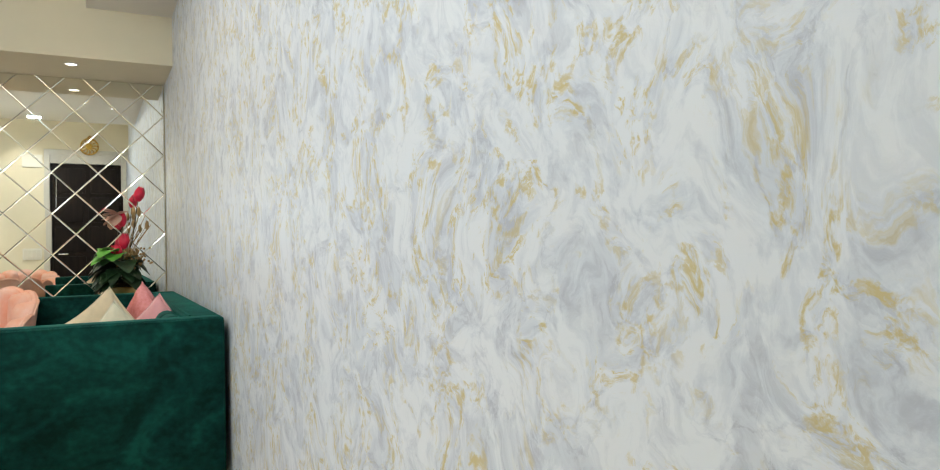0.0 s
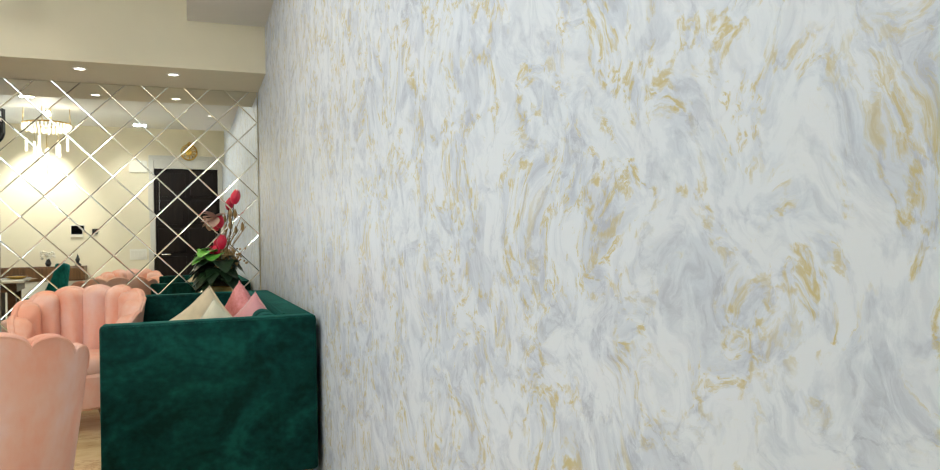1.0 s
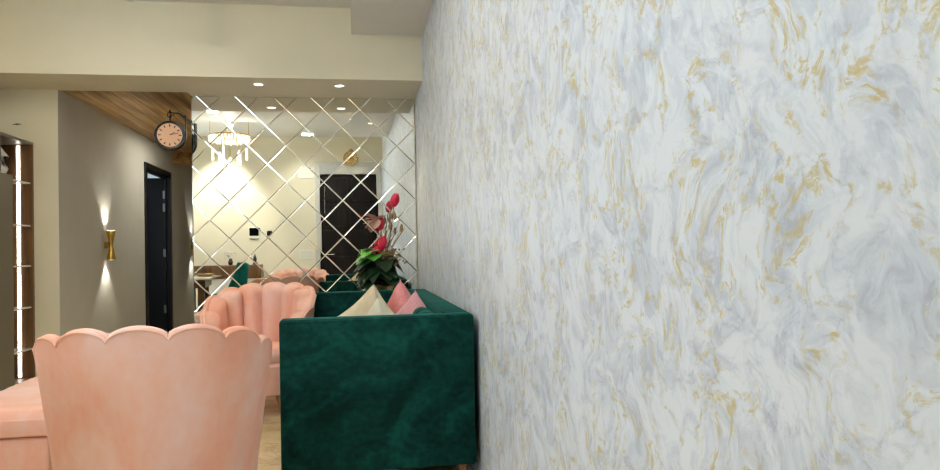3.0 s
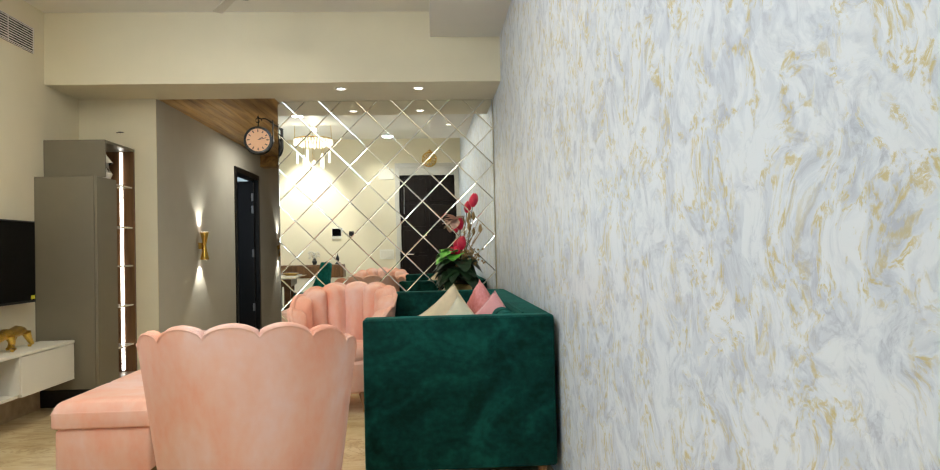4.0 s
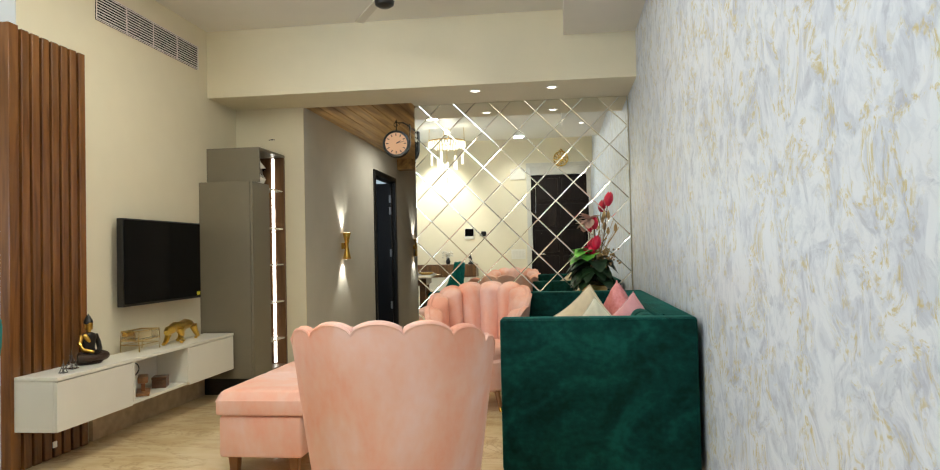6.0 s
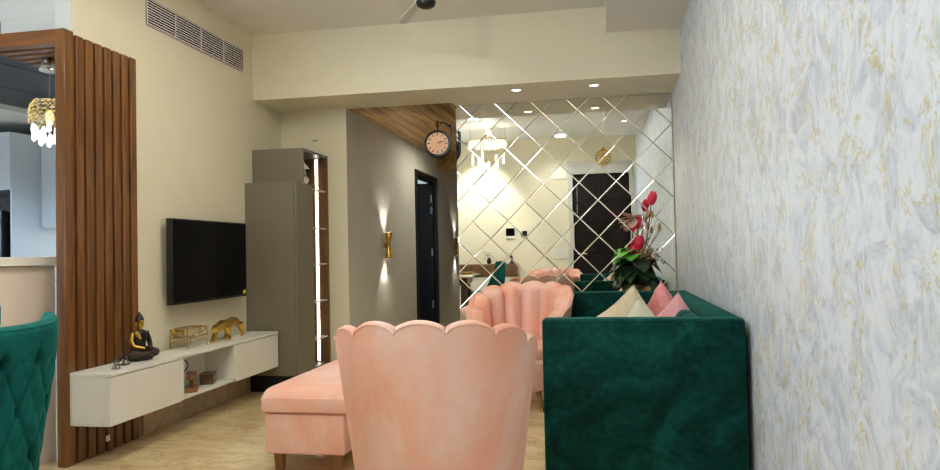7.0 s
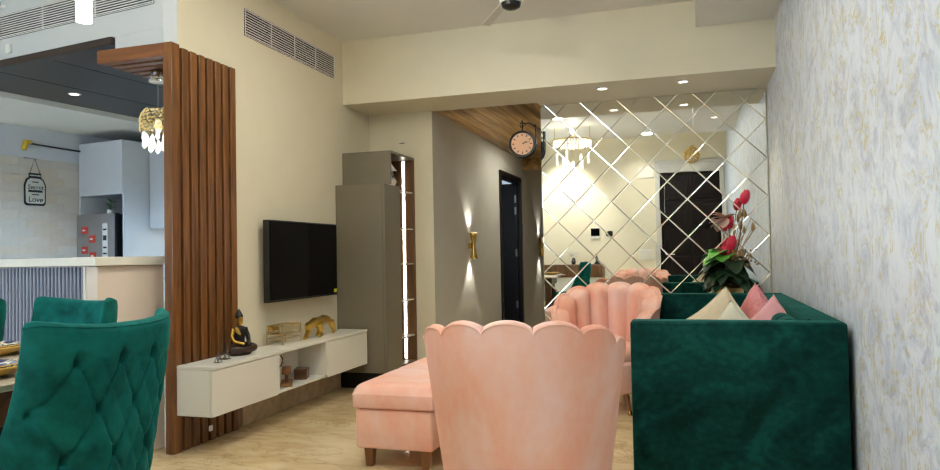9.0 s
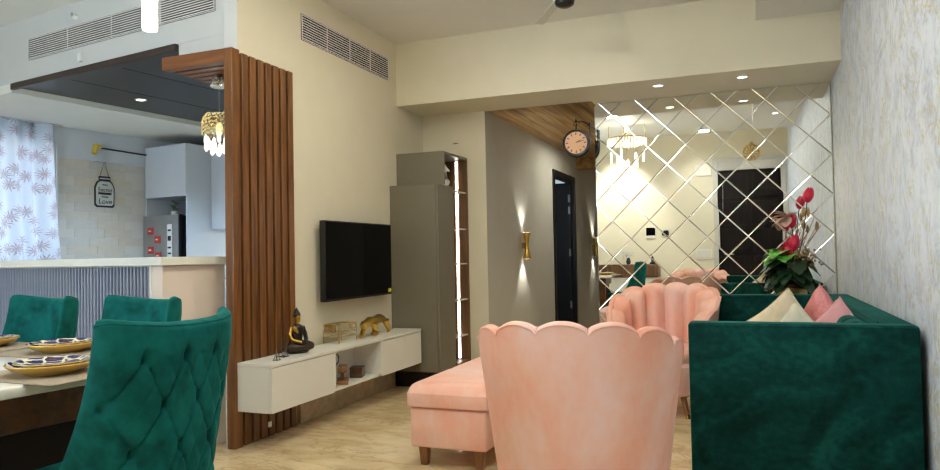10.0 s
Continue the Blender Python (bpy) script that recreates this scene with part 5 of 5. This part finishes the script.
# ---- station clock ----
clock = thing("wall_clock", "double-sided black station clock with warm dial on a bracket", "clock", pose(-0.17, 6.20, 2.03, 0, 0, 8))
part("case", lathe([(0.095, -0.045), (0.112, -0.05), (0.116, -0.035), (0.108, -0.02), (0.108, 0.02), (0.116, 0.035), (0.112, 0.05), (0.095, 0.045)], 40, m=pose(0, 0, 0, 90, 0, 0)), black, clock)
# faint emission is added to the orange dial to brighten it
dial = part("dial", lathe([(0.094, 0.047), (0.001, 0.0475)], 36, m=pose(0, 0, 0, 90, 0, 0)), glowing("glow_lifted_dial", (0.72, 0.40, 0.22), 0.10), clock, "warm orange dial")
for k in range(12):
    a = k * math.pi / 6
    part("numeral_bar", box((-0.004, -0.0505, 0.066), (0.004, -0.0485, 0.086), m=Matrix.Rotation(a, 4, "Y")), black, dial)
part("hour_hand", box((-0.003, -0.0525, 0), (0.003, -0.051, 0.045), m=Matrix.Rotation(radians(60), 4, "Y")), black, dial)
part("minute_hand", box((-0.002, -0.0545, 0), (0.002, -0.053, 0.07), m=Matrix.Rotation(radians(75), 4, "Y")), black, dial)
br = [(0.0, 0, 0.115), (0.0, 0, 0.185), (0.06, 0, 0.185), (0.118, 0.0, 0.15)]
part("bracket", tube(br, 0.006, 8), black, clock)
scroll = [(0.0 + 0.03 * math.cos(t) * (1 - t / 9), 0, 0.165 + 0.03 * math.sin(t) * (1 - t / 9)) for t in [i * 0.4 for i in range(18)]]
part("scroll", tube(scroll, 0.004, 6), black, clock)
part("finial", lathe([(0.004, 0.185), (0.009, 0.195), (0.002, 0.215)], 10), black, clock)
part("wall_arm", tube([(0.10, 0.0, 0.155), (0.145, 0.23, 0.155)], 0.007, 8), black, clock)
part("wall_plate", box((0.113, -0.03, -0.02), (0.121, 0.03, 0.17), 0.003, 1), black, clock)

# ---- sconces in the corridor ----
def sconce(y):
    s = thing("wall_sconce", "brass hourglass wall sconce shining up and down", "wall lamp", pose(XD, y, 1.18), "corridor sconces")
    part("body", lathe([(0.039, -0.135), (0.041, -0.13), (0.026, -0.06), (0.018, -0.015), (0.018, 0.015), (0.026, 0.06), (0.041, 0.13), (0.039, 0.135)], 28, m=pose(0.052, 0, 0)), gold, s)
    part("mount", box((0, -0.02, -0.03), (0.03, 0.02, 0.03)), gold, s)
    for z in (-0.137, 0.1365):
        part("lens", lathe([(0.035, z), (0.001, z + 0.0005)], 20, m=pose(0.052, 0, 0)), lamp_glow, s, "glowing lens")
    for d in (-1, 1):
        spot_lamp("sconce_light", (XD + 0.045, y, 1.18 + d * 0.142), (XD + 0.045, y, 1.18 + d * 1.2), 13, SOFT, 78, 0.12, 0.004)


sconce(7.31)
sconce(10.9)

# ---- ceiling fan ----
fan_blade = material("ivory_fan_blade", (0.66, 0.63, 0.55), 0.5, grain=0.05)
fan = thing("ceiling_fan", "white three-blade ceiling fan with a black hub", "ceiling fan", pose(0.10, 4.75, 0))
part("canopy", lathe([(0.06, ZC), (0.055, 2.91), (0.02, 2.90)], 24), grille_white, fan)
part("rod", tube([(0, 0, 2.90), (0, 0, 2.81)], 0.012, 10), grille_white, fan)
part("motor", lathe([(0.03, 2.82), (0.07, 2.81), (0.08, 2.77), (0.07, 2.745)], 32), grille_white, fan)
part("hub_cap", lathe([(0.066, 2.744), (0.06, 2.72), (0.036, 2.705), (0.001, 2.70)], 32), black, fan, "glossy black hub cap")
for k in range(3):
    bl = box((0.07, -0.05, -0.004), (0.60, 0.05, 0.004), 0.003, 1)
    for v in bl.verts:      # narrow at the root, swept to a rounded tip
        f = (v.co.x - 0.07) / 0.53
        v.co.y *= 0.55 + 0.75 * f - 0.62 * f ** 4
    bl.transform(pose(0, 0, 2.79, 0, 0, 122 + 120 * k) @ pose(0, 0, 0, 3, 0, 0))
    part("blade", bl, fan_blade, fan)

# ---- things on the console ----
Z0 = 0.497
statue = thing("statue", "bronze and gold seated meditation statue on the console", "statue", pose(-1.50, 4.02, Z0, 0, 0, 70) @ Matrix.Diagonal((0.72, 0.78, 0.90, 1)))
skin_gold = material("statue_gold", (0.72, 0.43, 0.09), 0.28, 1.0, grain=0.3, scale=25)
robe = material("statue_dark_robe", (0.030, 0.026, 0.022), 0.42, 0.4, grain=0.5, scale=30)
umber = material("statue_umber", (0.055, 0.028, 0.016), 0.45, 0.3, grain=0.5, scale=25)


def seated_statue():
    bm, marks = bmesh.new(), []

    def paint(slot):
        marks.extend([slot] * (len(bm.faces) - len(marks)))
    lathe([(0.088, 0), (0.098, 0.012), (0.086, 0.028)], 28, bm, Matrix.Diagonal((1.12, 0.80, 1, 1)))
    for sx in (-1, 1):      # folded legs
        tube([(sx * 0.028, 0.0, 0.052), (sx * 0.085, -0.022, 0.048), (sx * 0.112, -0.045, 0.043), (sx * 0.06, -0.078, 0.040), (-sx * 0.03, -0.082, 0.040)], [0.034, 0.033, 0.028, 0.023, 0.014], 12, bm)
    paint(2)
    lathe([(0.056, 0.03), (0.052, 0.07), (0.046, 0.10), (0.054, 0.145), (0.060, 0.170), (0.050, 0.188), (0.018, 0.200)], 24, bm, Matrix.Diagonal((1, 0.68, 1, 1)))
    tube([(0.056, 0.002, 0.176), (0.080, 0.0, 0.130), (0.072, -0.03, 0.090), (0.02, -0.070, 0.078)], [0.021, 0.020, 0.018, 0.013], 12, bm)
    paint(1)
    tube([(-0.056, 0.002, 0.176), (-0.080, 0.0, 0.130), (-0.072, -0.03, 0.090), (-0.01, -0.072, 0.076)], [0.020, 0.018, 0.015, 0.011], 12, bm)
    tube([(-0.048, -0.012, 0.182), (-0.040, -0.030, 0.165), (-0.018, -0.036, 0.140)], [0.017, 0.017, 0.008], 10, bm)
    lathe([(0.016, 0.190), (0.015, 0.208), (0.022, 0.214), (0.029, 0.232), (0.031, 0.250), (0.027, 0.268)], 20, bm, Matrix.Diagonal((0.95, 1.0, 1, 1)))
    for sx in (-1, 1):
        tube([(sx * 0.030, 0.004, 0.252), (sx * 0.032, 0.002, 0.235), (sx * 0.029, 0.0, 0.214)], [0.005, 0.006, 0.004], 8, bm)
    tube([(0, -0.028, 0.250), (0, -0.036, 0.236)], [0.003, 0.006], 6, bm)
    paint(0)
    lathe([(0.032, 0.250), (0.034, 0.262), (0.029, 0.278), (0.020, 0.289), (0.016, 0.298), (0.008, 0.306), (0.002, 0.317)], 20, bm, pose(0, 0.005, 0))
    paint(1)
    figure = part("figure", bm, skin_gold, statue, sharp=60)
    figure.data.materials.append(robe)
    figure.data.materials.append(umber)
    figure.data.polygons.foreach_set("material_index", marks)


seated_statue()

pewter = material("pewter", (0.20, 0.19, 0.17), 0.35, 0.9, grain=0.3, scale=40)


def tower(x, y, h, mat, label):
    t = thing("tower_model", label, "ornament", pose(x, y, Z0))
    part("base", box((-h * 0.22, -h * 0.22, 0), (h * 0.22, h * 0.22, h * 0.04)), mat, t)
    for sx in (-1, 1):
        for sy in (-1, 1):
            part("leg", tube([(sx * h * 0.18, sy * h * 0.18, h * 0.04), (sx * h * 0.09, sy * h * 0.09, h * 0.3), (sx * h * 0.03, sy * h * 0.03, h * 0.62)], [h * 0.045, h * 0.03, h * 0.02], 6), mat, t)
    part("deck", box((-h * 0.12, -h * 0.12, h * 0.29), (h * 0.12, h * 0.12, h * 0.33)), mat, t)
    part("spire", lathe([(h * 0.05, h * 0.6), (h * 0.02, h * 0.8), (h * 0.004, h)], 8), mat, t)


tower(-1.42, 3.70, 0.075, pewter, "small pewter lattice tower ornament on the console")
tower(-1.47, 3.83, 0.115, clear("smoked_glass", (0.6, 0.6, 0.6), 0.05), "clear glass lattice tower ornament on the console")

tray = thing("glass_casket", "brass-framed glass casket on thin legs", "ornament", pose(-1.53, 4.575, Z0) @ Matrix.Diagonal((0.8, 0.8, 0.86, 1)))
part("glass_body", box((-0.075, -0.14, 0.085), (0.075, 0.14, 0.15), 0.002, 1), clear("tinted_glass", (0.80, 0.72, 0.55), 0.05), tray)
for z in (0.083, 0.152):
    part("rim", tube([(-0.077, -0.142, z), (0.077, -0.142, z), (0.077, 0.142, z), (-0.077, 0.142, z)], 0.004, 6, closed=True), brass, tray)
part("stretcher", tube([(-0.075, -0.14, 0.05), (0.075, -0.14, 0.05), (0.075, 0.14, 0.05), (-0.075, 0.14, 0.05)], 0.003, 6, closed=True), brass, tray)
for sx in (-1, 1):
    for sy in (-1, 1):
        part("leg", tube([(sx * 0.077, sy * 0.142, 0.152), (sx * 0.077, sy * 0.15, 0.10), (sx * 0.08, sy * 0.145, 0.0)], 0.0045, 6), brass, tray)

cat = thing("panther_figure", "faceted gold prowling panther figurine on the console", "ornament", pose(-1.50, 5.03, Z0, 0, 0, 8) @ Matrix.Diagonal((1.2, 1.3, 1.0, 1)))
bm = tube([(0, -0.14, 0.105), (0, -0.09, 0.112), (0, -0.02, 0.108), (0, 0.06, 0.118), (0, 0.11, 0.108), (0, 0.16, 0.085), (0, 0.215, 0.04), (0, 0.24, 0.035)], [0.022, 0.038, 0.034, 0.037, 0.030, 0.013, 0.009, 0.007], 7)
tube([(0, -0.12, 0.105), (0, -0.165, 0.098), (0, -0.20, 0.085)], [0.028, 0.032, 0.018], 7, bm)
for y, d in ((-0.10, -0.055), (-0.08, 0.035), (0.08, -0.045), (0.11, 0.055)):
    sx = -1 if d < 0 else 1
    tube([(sx * 0.024, y, 0.10), (sx * 0.028, y + d * 0.35, 0.058), (sx * 0.028, y + d, 0.014), (sx * 0.028, y + d - 0.028, 0.006)], [0.026, 0.019, 0.014, 0.011], 6, bm)
part("figure", bm, material("bright_gold", (0.90, 0.60, 0.13), 0.3, 1.0, grain=0.35, scale=60, bump=0.6, bump_scale=45), cat, sharp=60)

Z1 = 0.215 + 0.0185
bx = thing("small_box", "small dark brown wooden box in the open bay", "box", pose(-1.47, 4.70, Z1, 0, 0, 20) @ Matrix.Diagonal((0.9, 0.9, 0.85, 1)))
part("body", box((-0.05, -0.06, 0), (0.05, 0.06, 0.065), 0.003, 1), table_wood, bx)
part("lid", box((-0.052, -0.062, 0.066), (0.052, 0.062, 0.085), 0.003, 1), table_wood, bx)
hold = thing("wooden_stand", "small carved wooden stand in the open bay", "ornament", pose(-1.45, 4.47, Z1, 0, 0, 30))
part("foot", box((-0.04, -0.11, 0), (0.04, 0.11, 0.018), 0.006), leg_wood, hold)
part("stem", box((-0.012, -0.012, 0.018), (0.012, 0.012, 0.075)), leg_wood, hold)
part("cradle", box((-0.03, -0.07, 0.075), (0.03, 0.07, 0.115), 0.006), leg_wood, hold)
cable = thing("cable_loop", "coiled black cable hanging in the open bay", "cable", pose(-1.50, 4.42, 0.39))
part("cable", tube([(0, 0.085 * math.cos(t), 0.045 * math.sin(t)) for t in [i * 0.3 for i in range(-6, 13)]], 0.004, 6), black, cable)
sock = thing("wall_socket", "small white socket low on the slat panel", "socket", pose(XT + 0.0465, 3.86, 0.075))
part("plate", box((0, -0.017, -0.017), (0.006, 0.017, 0.017), 0.002, 1), white_lacquer, sock)
vase = thing("vase", "white twisted vase on the tall cabinet", "vase", pose(XT + 0.38, 5.82, 1.6905))
part("body", tube([(0.0, 0, 0.0), (0.03, 0, 0.05), (0.045, 0, 0.12), (0.02, 0, 0.17), (0.0, 0, 0.22)], [0.05, 0.045, 0.032, 0.016, 0.008], 14), quartz, vase)

coffee = thing("coffee_table", "low round coffee table with gold ring base", "coffee table", pose(0.20, 3.92, 0))
part("base_ring", tube([(0.26 * math.cos(i * math.pi / 24), 0.26 * math.sin(i * math.pi / 24), 0.01) for i in range(48)], 0.009, 8, closed=True), gold, coffee)
for k in range(3):
    a = k * 2.094
    part("leg", tube([(0.26 * math.cos(a), 0.26 * math.sin(a), 0.01), (0.22 * math.cos(a), 0.22 * math.sin(a), 0.36)], 0.008, 8), gold, coffee)
part("tabletop", lathe([(0.29, 0.36), (0.30, 0.365), (0.30, 0.385), (0.29, 0.39)], 40), quartz, coffee)

# ---- entrance wall, seen in the mirror ----
fd = tagged(thing("front_door", "dark panelled front door in a cream stone frame", "door", pose(0.62, YE - 0.12, 0)), kind="structure")
stone = material("pale_stone_frame", (0.62, 0.60, 0.54), 0.3, grain=0.1, scale=10)
part("frame", box((0.0, 0.0, 0), (0.08, 0.13, 2.62), 0.003, 1), stone, fd)
part("frame", box((1.115, 0.0, 0), (1.19, 0.13, 2.62), 0.003, 1), stone, fd)
part("frame", box((0.0, 0.0, 2.621), (1.19, 0.10, 2.70), 0.003, 1), stone, fd)
part("head", box((0.081, 0.0, 2.48), (1.114, 0.10, 2.62), 0.003, 1), stone, fd)
lf = part("leaf", box((0.081, 0.0, 0.005), (1.114, 0.045, 2.478), 0.003, 1), dark_door, fd)
for cx in (0.12, 0.63):
    for r in range(5):
        z = 0.10 + r * 0.475
        part("panel", box((cx, 0.046, z), (cx + 0.44, 0.058, z + 0.41), 0.012, 2), dark_door, lf)
part("pull_handle", tube([(0.17, 0.05, 1.75), (0.17, 0.09, 1.77), (0.17, 0.09, 2.25), (0.17, 0.05, 2.27)], 0.012, 8), chrome, lf)
part("lever_handle", tube([(0.17, 0.05, 1.02), (0.17, 0.09, 1.02), (0.30, 0.09, 1.02)], 0.012, 8), chrome, lf)

gc = thing("ornate_clock", "round gold filigree clock over the front door", "clock", pose(1.27, YE + 0.004, 2.76))
part("ring", tube([(0.13 * math.cos(i * math.pi / 18), 0.012, 0.13 * math.sin(i * math.pi / 18)) for i in range(36)], 0.012, 8, closed=True), gold, gc)
part("face", lathe([(0.05, 0.0), (0.05, 0.015), (0.001, 0.018)], 24, m=pose(0, 0, 0, -90, 0, 0)), gold, gc)
for k in range(12):
    a = k * math.pi / 6
    part("petal", tube([(0.05 * math.cos(a), 0.01, 0.05 * math.sin(a)), (0.09 * math.cos(a + 0.2), 0.012, 0.09 * math.sin(a + 0.2)), (0.125 * math.cos(a), 0.01, 0.125 * math.sin(a))], [0.007, 0.012, 0.006], 6), gold, gc)
part("crest", tube([(-0.03, 0.01, 0.14), (0.0, 0.015, 0.175), (0.03, 0.01, 0.14)], 0.012, 8), gold, gc)

side = thing("sideboard", "walnut and white sideboard against the entrance wall", "sideboard", pose(-1.6, YE + 0.002, 0))
part("body", box((0.02, 0.0, 0.0), (1.27, 0.36, 0.64), 0.003, 1), white_lacquer, side)
part("drawer_box", box((0.0, 0.0, 0.641), (1.29, 0.38, 0.87), 0.004, 1), walnut, side)
for k in range(3):
    part("drawer_front", box((0.012 + 0.424 * k, 0.381, 0.66), (0.424 * (k + 1), 0.392, 0.85), 0.003, 1), walnut, side)
vs = thing("flower_vase", "small vase of white flowers on the sideboard", "flowers", pose(-0.85, YE + 0.2, 0.871))
part("vase", lathe([(0.03, 0), (0.045, 0.05), (0.025, 0.10), (0.03, 0.11)], 18), black, vs)
bl = bmesh.new()
for k in range(40):
    a = rnd.uniform(0, 6.28)
    bmesh.ops.create_icosphere(bl, subdivisions=1, radius=0.016, matrix=Matrix.Translation((rnd.uniform(-0.1, 0.1), rnd.uniform(-0.05, 0.05), 0.12 + rnd.uniform(0, 0.12))))
part("blossom", bl, quartz, vs)
for k in range(6):
    part("stem", tube([(0, 0, 0.1), (-0.09 + 0.036 * k, 0, 0.2)], 0.003, 5), stem_mat, vs)
bt = thing("ornament", "dark figurine on the sideboard", "ornament", pose(-0.42, YE + 0.2, 0.871))
part("figure", lathe([(0.05, 0), (0.055, 0.02), (0.02, 0.05), (0.035, 0.10), (0.015, 0.15), (0.004, 0.19)], 16), black, bt)
ic = thing("intercom", "black-screened white door intercom on the entrance wall", "intercom", pose(-0.44, YE + 0.002, 1.43))
part("body", box((-0.09, 0, -0.10), (0.09, 0.02, 0.10), 0.006), white_lacquer, ic)
part("display", box((-0.08, 0.0205, -0.05), (0.08, 0.023, 0.09)), screen, ic)
th = thing("thermostat", "small dark thermostat beside the intercom", "thermostat", pose(-0.20, YE + 0.002, 1.42))
part("body", box((-0.045, 0, -0.045), (0.045, 0.02, 0.045), 0.005), black, th)
sw = thing("switch_plate", "white switch plate beside the front door", "switch", pose(0.46, YE + 0.002, 1.03))
part("plate", box((-0.13, 0, -0.09), (0.13, 0.01, 0.09), 0.004), white_lacquer, sw)
for k in range(4):
    part("switch", box((-0.11 + 0.056 * k, 0.0105, -0.06), (-0.06 + 0.056 * k, 0.015, 0.06), 0.002, 1), quartz, sw)
fb = thing("fuse_box", "white fuse box cover high on the entrance wall", "fuse box", pose(0.46, YE + 0.002, 2.50))
part("cover", box((-0.14, 0, -0.10), (0.14, 0.02, 0.10), 0.006), white_lacquer, fb)

# balcony door frame
bd = tagged(thing("balcony_door", "white-framed sliding balcony door", "door", pose(-4.3, YE - 0.1, 0)), kind="structure")
for lo, hi in (((0, 0, 0), (0.06, 0.06, 2.3)), ((2.64, 0, 0), (2.70, 0.06, 2.3)), ((0.06, 0, 2.24), (2.64, 0.06, 2.3)), ((1.32, 0, 0), (1.38, 0.06, 2.24))):
    part("door_frame", box(lo, hi, 0.003, 1), white_lacquer, bd)
# one tube of the chandelier, set apart for the direct view; its cord is added
tl = thing("tube_pendant", "glowing chandelier tube hung apart from the chandelier", "pendant lamp", pose(-1.20, 2.55, 0))
part("tube", lathe([(0.03, 2.09), (0.032, 2.10), (0.032, 2.40), (0.02, 2.42)], 20), lamp_glow, tl, "glowing white tube")
part("cord", tube([(0, 0, 2.42), (0, 0, ZC)], 0.003, 6), black, tl)

# small fixtures
sn = thing("sensor", "small white sensor on the wall over the kitchen", "sensor", KM @ pose(-1.62, -0.001, 2.845))
part("base", lathe([(0.02, 0.0), (0.02, 0.015), (0.012, 0.03)], 16, m=pose(0, 0, 0, 90, 0, 0)), grille_white, sn)
part("arm", tube([(0, -0.03, 0), (0.03, -0.05, 0.01)], 0.008, 8), chrome, sn)
jb = thing("junction_box", "small white junction box under the air grille", "junction box", KM @ pose(-1.56, -0.001, 2.545))
part("cover", box((-0.022, -0.02, -0.03), (0.022, 0.0, 0.03), 0.004), grille_white, jb)
hk = thing("wall_hook", "small bent metal hook in the cream wall", "hook", pose(-1.31, YC, 2.12))
part("hook", tube([(-0.03, -0.002, 0.0), (0.0, -0.012, 0.005), (0.03, -0.012, 0.0)], 0.003, 6), black, hk)
part("screw", lathe([(0.004, 0), (0.004, 0.012)], 8, m=pose(0, 0, 0, 90, 0, 0)), black, hk)

cb = thing("floor_cable", "loose white cable curling up against the papered wall", "cable", pose(1.79, 3.25, 0))
part("cable", tube([(0.0, 0.35, 0.006), (0.005, 0.12, 0.02), (0.0, 0.02, 0.09), (-0.005, -0.08, 0.05), (-0.01, -0.3, 0.006)], 0.004, 6), white_lacquer, cb)
